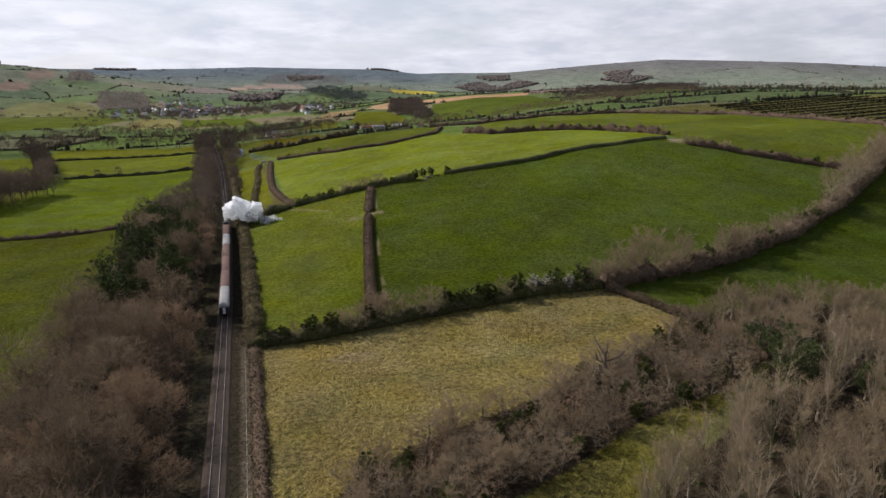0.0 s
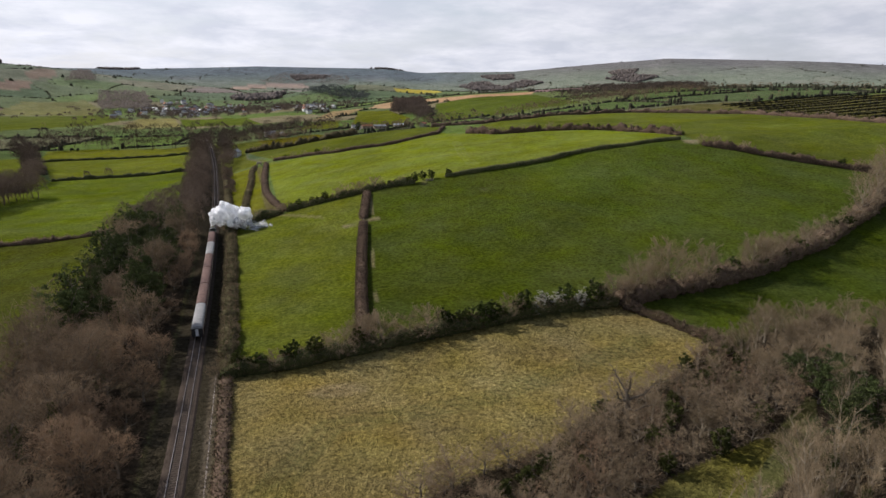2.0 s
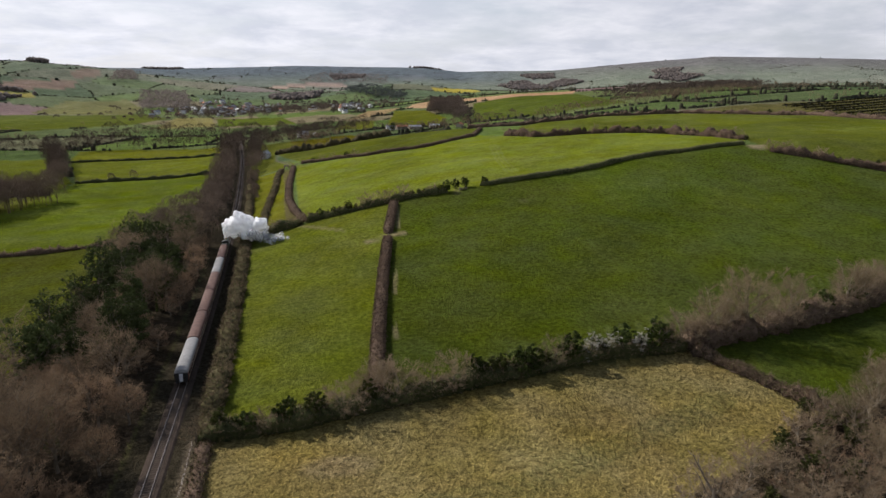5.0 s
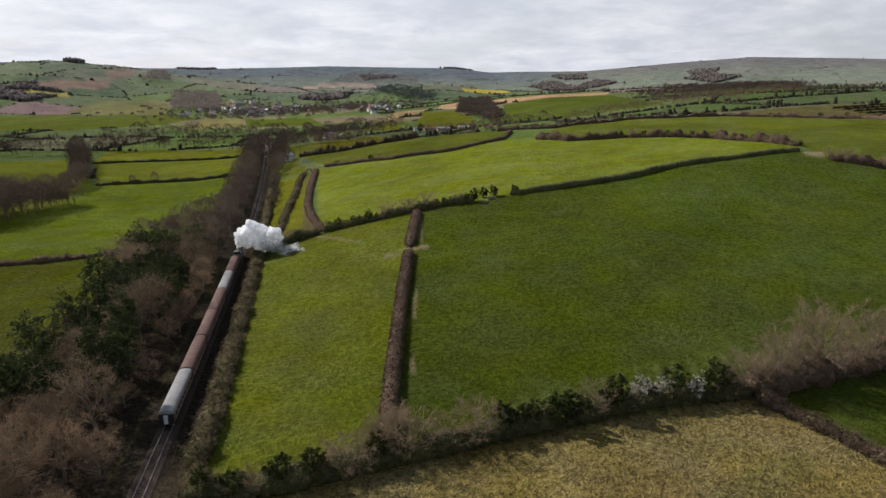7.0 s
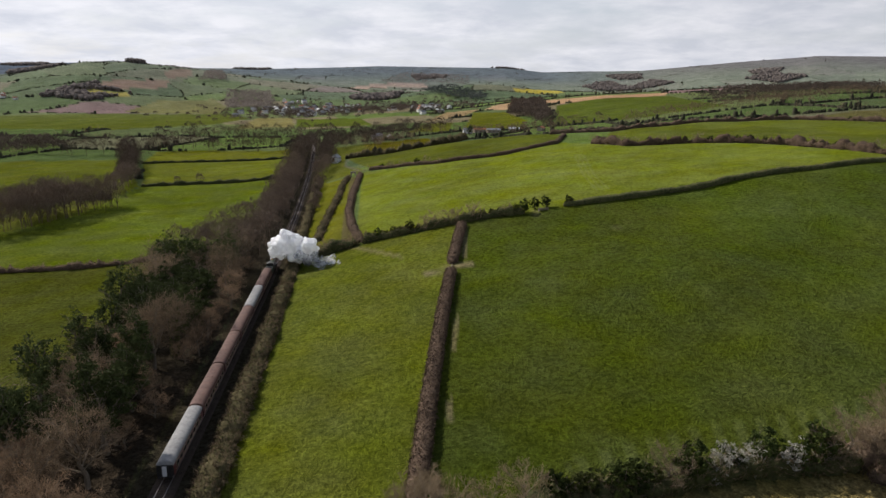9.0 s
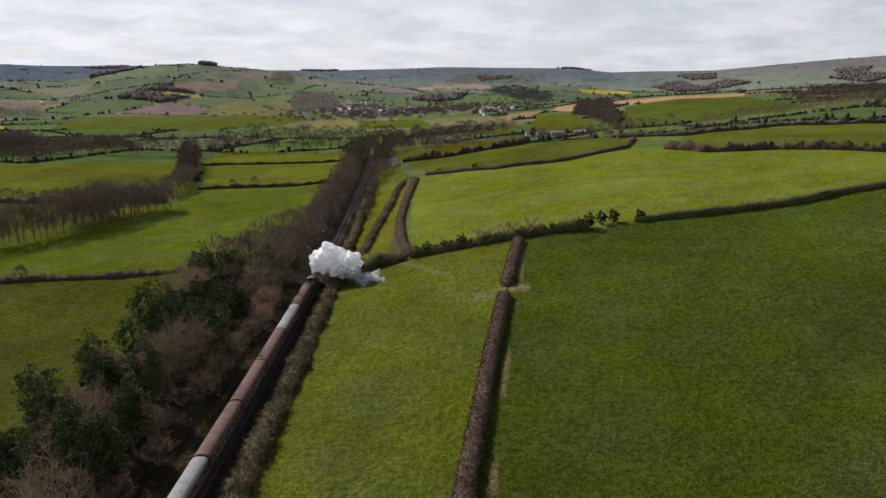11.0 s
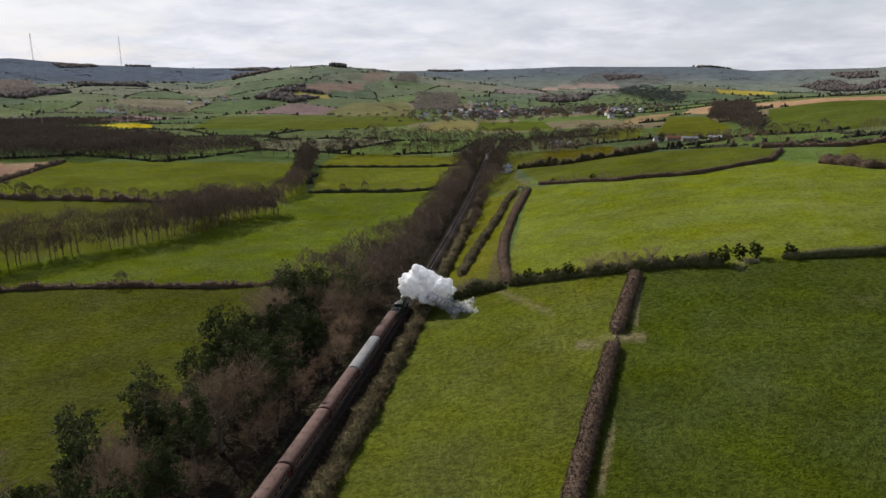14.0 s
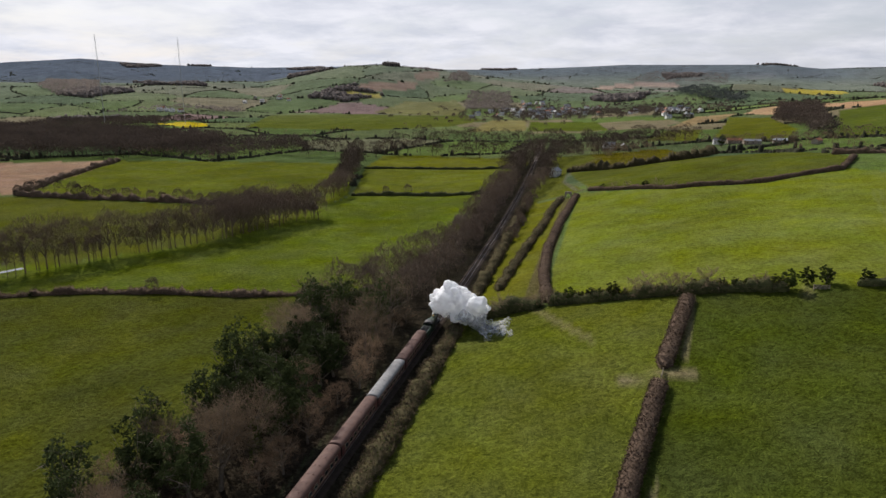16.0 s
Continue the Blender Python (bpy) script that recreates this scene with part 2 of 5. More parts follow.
class Geo:
    """Gathers vertices and faces for one mesh."""

    def __init__(self):
        self.v, self.f = [], []

    def add(self, verts, faces):
        k = len(self.v)
        self.v.extend(tuple(p) for p in verts)
        self.f.extend(tuple(i + k for i in f) for f in faces)
        return self

    def box(self, c, s, bevel=0.0):
        x, y, z = (a / 2 for a in s)
        b = min(bevel, x * 0.9, y * 0.9)
        if b:
            ring = [(-x + b, -y), (x - b, -y), (x, -y + b), (x, y - b), (x - b, y), (-x + b, y), (-x, y - b), (-x, -y + b)]
        else:
            ring = [(-x, -y), (x, -y), (x, y), (-x, y)]
        m = len(ring)
        pts = [(c[0] + p, c[1] + q, c[2] - z) for p, q in ring] + [(c[0] + p, c[1] + q, c[2] + z) for p, q in ring]
        return self.add(pts, [tuple(range(m - 1, -1, -1)), tuple(range(m, 2 * m))] + [(i, (i + 1) % m, m + (i + 1) % m, m + i) for i in range(m)])

    def tube(self, a, b, r0, r1, sides=6, caps=True):
        a, b = Vector(a), Vector(b)
        d = (b - a).normalized() if (b - a).length > 1e-6 else Vector((0, 0, 1))
        u = d.orthogonal().normalized()
        w = d.cross(u)
        ring = [(math.cos(2 * math.pi * i / sides), math.sin(2 * math.pi * i / sides)) for i in range(sides)]
        pts = [a + r0 * (c * u + s * w) for c, s in ring] + [b + r1 * (c * u + s * w) for c, s in ring]
        faces = [(i, (i + 1) % sides, sides + (i + 1) % sides, sides + i) for i in range(sides)]
        if caps:
            faces += [tuple(range(sides - 1, -1, -1)), tuple(range(sides, 2 * sides))]
        return self.add(pts, faces)

    def path(self, pts, radii, sides=5):
        for (a, b), (r, q) in zip(zip(pts, pts[1:]), zip(radii, radii[1:])):
            self.tube(a, b, r, q, sides, False)
        return self

    def loft(self, rings, closed=True, caps=True):
        m = len(rings[0])
        pts = [p for r in rings for p in r]
        span = m if closed else m - 1
        faces = [(k * m + i, k * m + (i + 1) % m, (k + 1) * m + (i + 1) % m, (k + 1) * m + i) for k in range(len(rings) - 1) for i in range(span)]
        if caps and closed:
            faces += [tuple(range(m - 1, -1, -1)), tuple(range((len(rings) - 1) * m, len(rings) * m))]
        return self.add(pts, faces)

    def arrays(self, verts, faces):
        return self.add(verts.tolist(), faces.tolist())

    def mesh(self, name, mat, smooth=False):
        me = bpy.data.meshes.new(name)
        me.from_pydata(self.v, [], self.f)
        me.materials.append(mat)
        if smooth:
            me.shade_smooth()
        me.update()
        return me


def part(name, geo, mat, parent=None, label="", smooth=False):
    ob = new(name, geo if isinstance(geo, bpy.types.Mesh) else geo.mesh(name, mat, smooth))
    ob.parent = parent
    if label:
        ob["label"] = label
    return ob


def thing(name, label, category, group="", kind="", at=None):
    ob = tagged(new(name), label, category, group, kind)
    if at is not None:
        ob.matrix_basis = at
    return ob


def blades(rng, base, way, length, width):
    """Thin triangles, one a twig."""
    side = np.cross(way, rng.normal(size=way.shape))
    side /= np.linalg.norm(side, axis=1, keepdims=True) + 1e-9
    w = np.asarray(width).reshape(-1, 1)
    v = np.stack([base - side * w, base + side * w, base + way * np.asarray(length).reshape(-1, 1)], 1).reshape(-1, 3)
    return v, np.arange(len(v)).reshape(-1, 3)


def leaves(rng, centre, size):
    """Small quads turned every way."""
    k = len(centre)
    a, b = rng.normal(size=(k, 3)), rng.normal(size=(k, 3))
    a /= np.linalg.norm(a, axis=1, keepdims=True)
    b -= a * (a * b).sum(1, keepdims=True)
    b /= np.linalg.norm(b, axis=1, keepdims=True)
    s = np.asarray(size).reshape(-1, 1)
    v = np.stack([centre - a * s, centre - b * s * 0.6, centre + a * s, centre + b * s * 0.6], 1).reshape(-1, 3)
    return v, np.arange(len(v)).reshape(-1, 4)


# ---- the lie of the land ----


def smooth(a):
    a = np.clip(a, 0, 1)
    return a * a * (3 - 2 * a)


SKY_BEARING = [-180, -60, -48.5, -46.4, -41.5, -36, -29.5, -23.3, -18.9, -13.4, -8.4, 1.2, 8.2, 12, 15.1, 23, 30.3, 35.7, 41.5, 47.4, 51.6, 60, 180]
SKY_LIFT = [26, 26, 29, 39, 47, 40, 37, 39, 42, 35, 35, 41, 40, 39, 32, 34, 46, 53, 49, 43, 36, 32, 26]


def waves(x, y, size, seed):
    """Cheap smooth noise, about -1 to 1."""
    r = np.random.default_rng(seed)
    out = np.zeros_like(x)
    for k in range(6):
        a, p, s = r.uniform(0, 6.28), r.uniform(0, 6.28), size * r.uniform(0.6, 1.6)
        out += np.sin((x * np.cos(a) + y * np.sin(a)) * 6.28 / s + p + 0.8 * np.sin((y * np.cos(a) - x * np.sin(a)) * 4.1 / s + p))
    return out / 3.4


# the nearer ring of hills, as lift by bearing
HILL_BEARING = [-180, -60, -48, -36, -28, -24, -21, -18, -13, -8, -3, 2, 8, 16, 24, 40, 60, 180]
HILL_LIFT = [12, 12, 13, 15, 13, 30, 42, 43, 33, 21, 10, 2, 0, 2, 6, 8, 10, 10]


def height(x, y):
    x, y = np.asarray(x, float), np.asarray(y, float)
    r, b = np.hypot(x - 25, y + 30), np.degrees(np.arctan2(x - 25, y + 30))
    rise = 45 * (1 - np.exp(-np.maximum(x - 6, 0) / 150)) + 14 * smooth((x - 350) / 400)
    s = np.interp(y, [-1e4, 45, 75, 215, 300, 420, 1e5], [0, 0, 0.12, 1.03, 1.06, 1.05, 1.05])
    s = s * (1 - 0.62 * smooth((y - 420) / 260) * (1 - smooth((x - 180) / 260))) * (1 - 0.6 * smooth((y - 1000) / 900))
    h = rise * s - 4 * smooth((-x - 8) / 70) * smooth((y + 100) / 200)
    h = h + 5 * smooth((y - 230) / 400) + 22 * smooth((y - 500) / 1600)
    near = 63 + 2450 * np.interp(b, HILL_BEARING, HILL_LIFT) / 1149
    crest = 63 + 4300 * np.interp(b, SKY_BEARING, SKY_LIFT) / 1149
    u = smooth((r - 1550) / 900)
    h = h * (1 - u) + near * u
    # wooded knoll beyond the village
    h = h + 30 * np.exp(-(((x - 330) / 190) ** 2 + ((y - 1850) / 130) ** 2))
    v = smooth((r - 2900) / 1400)
    h = h * (1 - v) + crest * v - 34 * smooth((r - 2450) / 350) * (1 - v) - 120 * smooth((r - 4300) / 600)
    roll = smooth((r - 1300) / 900) * (1 - smooth((r - 3900) / 400))
    return h + roll * (9 * waves(x, y, 800, 3) + 5 * waves(x, y, 380, 4)) + 0.35 * waves(x, y, 60, 5) * smooth((np.abs(x) - 10) / 30)


def ground_z(x, y):
    return float(height(x, y))


def rail_x(y):
    return 1.2 - 0.00006 * (np.asarray(y, float) - 90) ** 2


def resample(pts, step):
    p = np.array(pts, float)
    d = np.r_[0, np.cumsum(np.hypot(*np.diff(p, axis=0).T))]
    s = np.linspace(0, d[-1], max(2, int(d[-1] / step) + 1))
    return np.stack([np.interp(s, d, p[:, 0]), np.interp(s, d, p[:, 1])], 1)


def near_line(x, y, pts):
    """Distance to a line of points."""
    best = np.full(np.shape(x), 1e9)
    for (ax, ay), (bx, by) in zip(pts, pts[1:]):
        l2 = (bx - ax) ** 2 + (by - ay) ** 2
        t = np.clip(((x - ax) * (bx - ax) + (y - ay) * (by - ay)) / l2, 0, 1)
        best = np.minimum(best, np.hypot(x - ax - t * (bx - ax), y - ay - t * (by - ay)))
    return best


def inside(x, y, poly):
    hit = np.zeros(np.shape(x), bool)
    for (ax, ay), (bx, by) in zip(poly, poly[1:] + poly[:1]):
        if ay != by:
            hit ^= ((ay > y) != (by > y)) & (x < (bx - ax) * (y - ay) / (by - ay) + ax)
    return hit


def parcels(x, y):
    """The patchwork of far fields: the number of each field and the distance from its edge."""
    wx, wy = x + 22 * waves(x, y, 300, 11), (y + 22 * waves(x, y, 300, 12)) * 1.15
    size = 170.0
    gi, gj = np.floor(wx / size).astype(int), np.floor(wy / size).astype(int)
    d1, d2, who = np.full(x.shape, 1e9), np.full(x.shape, 1e9), np.zeros(x.shape)
    for i in (-1, 0, 1):
        for j in (-1, 0, 1):
            a, b = gi + i, gj + j
            h1 = np.abs(np.sin(a * 12.9898 + b * 78.233) * 43758.5453) % 1
            h2 = np.abs(np.sin(a * 39.346 + b * 11.135) * 24634.6345) % 1
            d = np.hypot((a + 0.12 + 0.76 * h1) * size - wx, (b + 0.12 + 0.76 * h2) * size - wy)
            who = np.where(d < d1, (h1 * 7.13 + h2 * 3.71) % 1, who)
            d2 = np.where(d < d1, d1, np.minimum(d2, d))
            d1 = np.minimum(d, d1)
    return who, d2 - d1


# hedge lines and field outlines in plan
LOWER_HEDGE = [(7, 62), (24, 62), (43, 66), (64, 70), (93, 74), (116, 74), (143, 78), (176, 84), (213, 97), (257, 117), (310, 146), (352, 172)]
STRIP_A = [(41, 70), (47, 106), (54, 144), (60, 174)]
STRIP_B = [(61, 180), (65, 197), (69, 214)]
UPPER_LEFT = [(33, 227), (50, 223), (66, 220), (92, 214)]
UPPER_RIGHT = [(107, 215), (128, 212), (160, 213), (199, 222), (246, 226)]
TOP_RIGHT = [(246, 208), (263, 189), (284, 171), (303, 155)]
LANE_EAST = [(32, 230), (28, 262), (26, 300), (27, 345), (29, 385), (31, 418)]
LANE_WEST = [(14, 252), (15, 285), (17, 320), (19, 350), (20, 395), (23, 420)]
LANE_FOOT = [(5, 226), (13, 224), (24, 227), (31, 227)]
LEFT_HEDGE = [(-240, 205), (-159, 222), (-142, 230), (-107, 240), (-44, 250)]
MEADOW_HEDGE = [(-120, 452), (-84, 463), (-41, 461), (-16, 461)]
MEADOW_HEDGE_FAR = [(-162, 585), (-105, 596), (-22, 595)]
ROAD_HEDGE = [(37, 430), (80, 388), (119, 376), (155, 391), (172, 430)]
SCRUB_ROW = [(18, 552), (56, 524), (93, 530), (116, 560), (130, 620)]
SKYLINE_HEDGE = [(172, 372), (183, 345), (212, 331), (247, 295), (258, 240)]
RIDGE_HEDGE = [(168, 452), (205, 430), (268, 447), (347, 434), (395, 351), (398, 213), (372, 180)]
CORNER_HEDGE = [(117, 72), (124, 55), (131, 38)]

FIELDS = [
    ("meadow", (0.098, 0.117, 0.0200), 0.45, [(8, 66), (42, 70), (61, 176), (69, 218), (33, 226), (8, 224)]),
    ("big", (0.056, 0.074, 0.0140), 0.48, [(42, 70), (116, 76), (176, 86), (257, 118), (352, 172), (303, 156), (246, 210), (246, 228), (199, 222), (92, 215), (69, 218), (61, 176)]),
    ("upper", (0.118, 0.144, 0.0240), 0.16, [(31, 228), (92, 214), (199, 222), (246, 228), (258, 240), (247, 295), (212, 331), (183, 345), (172, 372), (160, 392), (119, 376), (80, 388), (31, 428)]),
    ("tussock", (0.258, 0.212, 0.0740), 1.0, [(10, 60), (64, 68), (117, 73), (131, 38), (108, 24), (70, 6), (30, -18), (6, -60), (8, 20)]),
    ("dark", (0.046, 0.063, 0.0127), 0.2, [(117, 76), (176, 84), (257, 117), (352, 172), (420, 120), (300, 20), (160, 10), (131, 38)]),
    ("glade", (0.104, 0.095, 0.0292), 0.7, [(30, -45), (60, -26), (108, 4), (114, 12), (104, 16), (56, -12), (24, -34)]),
    ("left_near", (0.066, 0.077, 0.0160), 0.45, [(-300, -200), (-30, -200), (-30, 250), (-44, 251), (-107, 241), (-159, 223), (-300, 200)]),
    ("left_mid", (0.084, 0.110, 0.0175), 0.15, [(-300, 200), (-159, 223), (-107, 241), (-18, 252), (-18, 461), (-41, 462), (-84, 464), (-120, 452), (-128, 341), (-163, 282), (-178, 263), (-260, 250)]),
    ("left_bank", (0.080, 0.090, 0.0185), 0.2, [(-330, 240), (-178, 263), (-150, 300), (-128, 341), (-122, 400), (-345, 400), (-420, 330)]),
    ("left_far", (0.090, 0.106, 0.0185), 0.1, [(-345, 402), (-122, 402), (-122, 452), (-182, 620), (-420, 590)]),
    ("strip_one", (0.098, 0.114, 0.0195), 0.1, [(-120, 454), (-41, 463), (-16, 463), (-20, 594), (-105, 595), (-160, 584)]),
    ("strip_two", (0.105, 0.114, 0.0171), 0.1, [(-162, 587), (-105, 598), (-20, 597), (-26, 690), (-120, 700), (-180, 690)]),
    ("plough", (0.270, 0.185, 0.1250), 0.3, [(-800, 430), (-346, 402), (-418, 588), (-514, 545), (-800, 500)]),
    ("road_field", (0.077, 0.092, 0.0188), 0.15, [(38, 432), (80, 390), (119, 378), (155, 393), (172, 432), (160, 560), (110, 540), (56, 524), (18, 548)]),
    ("scrub", (0.097, 0.089, 0.0131), 0.7, [(18, 552), (93, 530), (130, 600), (100, 690), (30, 690)]),
    ("skyline", (0.088, 0.106, 0.0210), 0.15, [(246, 210), (303, 156), (372, 180), (398, 213), (395, 351), (347, 434), (268, 447), (205, 430), (180, 372), (212, 331), (247, 295), (258, 240)]),
    ("solar", (0.096, 0.091, 0.0325), 0.3, [(402, 213), (620, 260), (640, 430), (420, 480), (350, 436), (397, 351)]),
    ("rape_far", (0.340, 0.280, 0.0200), 0.1, [(435, 1770), (440, 1795), (505, 1830), (590, 1870), (580, 1790), (550, 1750), (485, 1745)]),
    ("rape_hill", (0.250, 0.215, 0.0400), 0.1, [(-680, 1740), (-655, 1755), (-565, 1757), (-545, 1722), (-615, 1695)]),
    ("rape_near", (0.340, 0.280, 0.0200), 0.1, [(-780, 1110), (-745, 1165), (-680, 1125), (-635, 1065), (-645, 1025)]),
    ("pink_plough", (0.360, 0.235, 0.1750), 0.1, [(-20, 2275), (-15, 3385), (115, 3440), (185, 3495), (350, 3450), (360, 3395), (140, 3370), (40, 2240)]),
    ("red_plough", (0.180, 0.116, 0.0850), 0.1, [(-660, 1780), (-650, 1840), (-635, 1890), (-560, 1935), (-515, 1965), (-500, 1865), (-610, 1772)]),
    ("red_slope", (0.170, 0.112, 0.0800), 0.1, [(-525, 1980), (-560, 2060), (-545, 2175), (-510, 2190), (-480, 2065)]),
    ("olive_slope", (0.120, 0.118, 0.0400), 0.2, [(-495, 1510), (-285, 1465), (-290, 1610), (-350, 1750), (-475, 1695)]),
    ("ochre_slope", (0.300, 0.205, 0.1200), 0.1, [(255, 1195), (285, 1285), (335, 1300), (375, 1150), (355, 1070), (278, 1080)]),
    ("ochre_ridge", (0.310, 0.200, 0.1150), 0.1, [(355, 1140), (430, 1110), (530, 1040), (490, 955), (410, 970), (345, 1030)]),
    ("stubble", (0.220, 0.165, 0.0850), 0.1, [(120, 960), (185, 1220), (255, 1235), (225, 1165), (195, 1070)]),
    ("ridge_green", (0.064, 0.084, 0.0189), 0.1, [(255, 735), (335, 1015), (415, 995), (485, 940), (415, 645), (335, 660)]),
    ("farm_paddock", (0.079, 0.088, 0.0158), 0.1, [(85, 795), (115, 925), (160, 940), (135, 770)]),
    ("back_paddock", (0.086, 0.096, 0.0158), 0.1, [(155, 795), (225, 1150), (262, 1045), (250, 855), (220, 765)]),
    ("village_green", (0.072, 0.094, 0.0189), 0.1, [(-75, 1060), (-100, 1285), (25, 1200), (45, 990)]),
    ("village_stubble", (0.164, 0.149, 0.0585), 0.1, [(-165, 1035), (-175, 1320), (-110, 1325), (-80, 1065)]),
    ("broad_green", (0.072, 0.088, 0.0189), 0.1, [(-555, 1050), (-700, 1400), (-500, 1480), (-260, 1460), (-190, 1305), (-215, 1140), (-335, 1025)]),
    ("cottage_green", (0.085, 0.096, 0.0200), 0.3, [(-16, 430), (36, 430), (18, 500), (16, 560), (36, 640), (30, 690), (-24, 690), (-18, 560)]),
    ("paddock", (0.105, 0.112, 0.0158), 0.15, [(5, 226), (24, 226), (24, 420), (20, 428), (4, 430)]),
    ("lane", (0.120, 0.110, 0.0420), 0.6, [(24, 228), (29, 228), (28, 420), (24, 420)]),
]


def build_ground():
    turn = np.radians(np.concatenate([np.arange(-62, 80, 0.165), np.arange(80, 298, 4.0)]))
    reach = np.concatenate([[0.0], np.geomspace(14, 4950, 400)])
    b, d = np.meshgrid(turn, reach)
    x, y = 28 + d * np.sin(b), -62 + d * np.cos(b)
    ny, nx = x.shape
    z = height(x, y)
    who, edge = parcels(x, y)
    r = np.hypot(x - 25, y + 30)
    # far fields: grass of several greens, some ploughed red earth, some stubble, moor on the high tops
    tones = np.array([(0.070, 0.112, 0.026), (0.088, 0.140, 0.026), (0.060, 0.098, 0.030), (0.098, 0.135, 0.036), (0.075, 0.12, 0.024), (0.15, 0.145, 0.060), (0.16, 0.122, 0.080), (0.082, 0.115, 0.034), (0.070, 0.105, 0.030), (0.11, 0.125, 0.05)])
    kind = (who * 9.99).astype(int)
    kind = np.where((r < 950) & ((kind == 5) | (kind == 6)), 1, kind)
    col = tones[kind] * (1.12, 0.98, 1.4)
    # far land muted towards grey-green, haze put into the base colour
    far_haze = smooth((r - 1700) / 1300)[..., None]
    col = col * (1 - 0.7 * far_haze) + np.array((0.138, 0.154, 0.108)) * 0.7 * far_haze
    bear = np.degrees(np.arctan2(x - 25, y + 30))
    col[(r < 270) & (y < 130)] = (0.080, 0.078, 0.028)
    tuft = np.full(x.shape, 0.25)
    for name, tone, rough, poly in FIELDS:
        m = inside(x, y, poly)
        col[m], tuft[m] = np.array(tone) * ((1.05, 1.0, 0.76) if tone[2] < 0.03 else (1.05, 1.0, 0.97)), rough

    # distance haze put into the field colours, greyer and bluer up the valley
    haze_mix = 0.46 * smooth((r - 1150) / 1500)[..., None]
    col = col * (1 - haze_mix) + np.array((0.165, 0.180, 0.158)) * haze_mix
    # far ground brightened in the colour, for backlit grass
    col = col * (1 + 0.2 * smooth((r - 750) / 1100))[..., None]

    # heather on the high moor; forest on the long ridges, blued with painted haze
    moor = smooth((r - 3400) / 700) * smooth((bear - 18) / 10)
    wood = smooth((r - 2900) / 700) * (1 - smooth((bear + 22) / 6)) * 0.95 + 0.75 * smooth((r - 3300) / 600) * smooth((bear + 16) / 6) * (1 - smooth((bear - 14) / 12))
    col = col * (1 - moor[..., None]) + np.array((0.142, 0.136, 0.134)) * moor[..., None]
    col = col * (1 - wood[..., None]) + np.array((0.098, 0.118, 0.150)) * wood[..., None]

    def lay(mask, tone, rough=None):
        mask = np.clip(mask, 0, 1)[..., None]
        col[:] = col * (1 - mask) + np.array(tone) * mask
        if rough is not None:
            tuft[:] = tuft * (1 - mask[..., 0]) + rough * mask[..., 0]

    # uneven light on the big pasture put into the colour: darker low, paler upslope
    lay(smooth((x - 105) / 70) * inside(x, y, FIELDS[1][3]), (0.071, 0.093, 0.0150))
    # leaf litter under the railway belt and the wood
    belt = inside(x, y, BELT) | inside(x, y, WOOD) | inside(x, y, THICKET)
    lay(belt * 0.95, (0.045, 0.034, 0.024), 0.8)
    side = np.abs(x - rail_x(y))
    lay((1 - smooth((side - 4.8) / 2.0)) * (y < 900) * (y > -400), (0.050, 0.042, 0.027), 0.8)
    lay(0.55 * (1 - smooth((np.abs(x - rail_x(y) - 5.2) - 0.7) / 0.8)) * (y < 62) * (y > -200), (0.17, 0.135, 0.095), 0.6)
    # worn ground: headland tracks, gateways, wheel marks
    soil = (0.20, 0.165, 0.09)
    lay(0.7 * (1 - smooth((near_line(x, y, [(49.5, 92), (50.8, 106), (57.4, 142)]) - 0.3) / 0.7)) * (waves(x, y, 16, 8) > -0.1), soil)
    lay(0.65 * (1 - smooth((near_line(x, y, [(65.5, 184), (70, 212)]) - 0.5) / 0.7)), soil)
    lay(0.9 * (1 - smooth((near_line(x, y, [(53, 177), (66, 177.5)]) - 0.9) / 1.2)), soil)
    lay(0.5 * (1 - smooth((near_line(x, y, [(30, 224), (36, 212), (46, 196)]) - 0.6) / 1.2)), soil)
    lay(0.6 * (1 - smooth((np.hypot(x - 96, y - 213) - 1.2) / 2)), soil)
    lay(0.8 * (1 - smooth((np.hypot(x - 246, y - 217) - 3) / 3)), (0.3, 0.24, 0.16))
    lay(0.35 * (1 - smooth((np.hypot((x - 119) / 2.2, y - 189) - 1.0) / 1.2)), soil)
    for off in (0.0, 2.2):
        lay(0.30 * (1 - smooth((np.abs(near_line(x, y, [(70, 79), (93, 83), (150, 89), (230, 112)]) - off) - 0.25) / 0.5)), (0.13, 0.15, 0.05))
        lay(0.35 * (1 - smooth((np.abs(near_line(x, y, [(128, 232), (135, 270), (150, 330)]) - off) - 0.3) / 0.6)), (0.16, 0.17, 0.06))
        lay(0.40 * (1 - smooth((np.abs(near_line(x, y, [(9, -40), (13, 10), (28, 32), (60, 34), (110, 52)]) - off) - 0.3) / 0.9)), (0.13, 0.135, 0.045))
    lay(0.55 * smooth(waves(x, y, 45, 21) - 0.35) * inside(x, y, FIELDS[3][3]), (0.285, 0.245, 0.085))
    lay(0.6 * (1 - smooth((np.hypot((x - 32) / 2.2, y - 47) - 2.0) / 2)), (0.33, 0.26, 0.14))
    lay(0.6 * (1 - smooth((near_line(x, y, [(40, 640), (20, 560), (18, 500), (30, 440), (44, 425)]) - 0.6) / 0.9)), (0.12, 0.11, 0.085))

    idx = np.arange(nx * ny).reshape(ny, nx)
    ahead = np.roll(idx, -1, 1)
    faces = np.stack([idx[:-1], idx[1:], ahead[1:], ahead[:-1]], -1).reshape(-1, 4)[:, ::-1]
    me = bpy.data.meshes.new("ground")
    me.vertices.add(nx * ny)
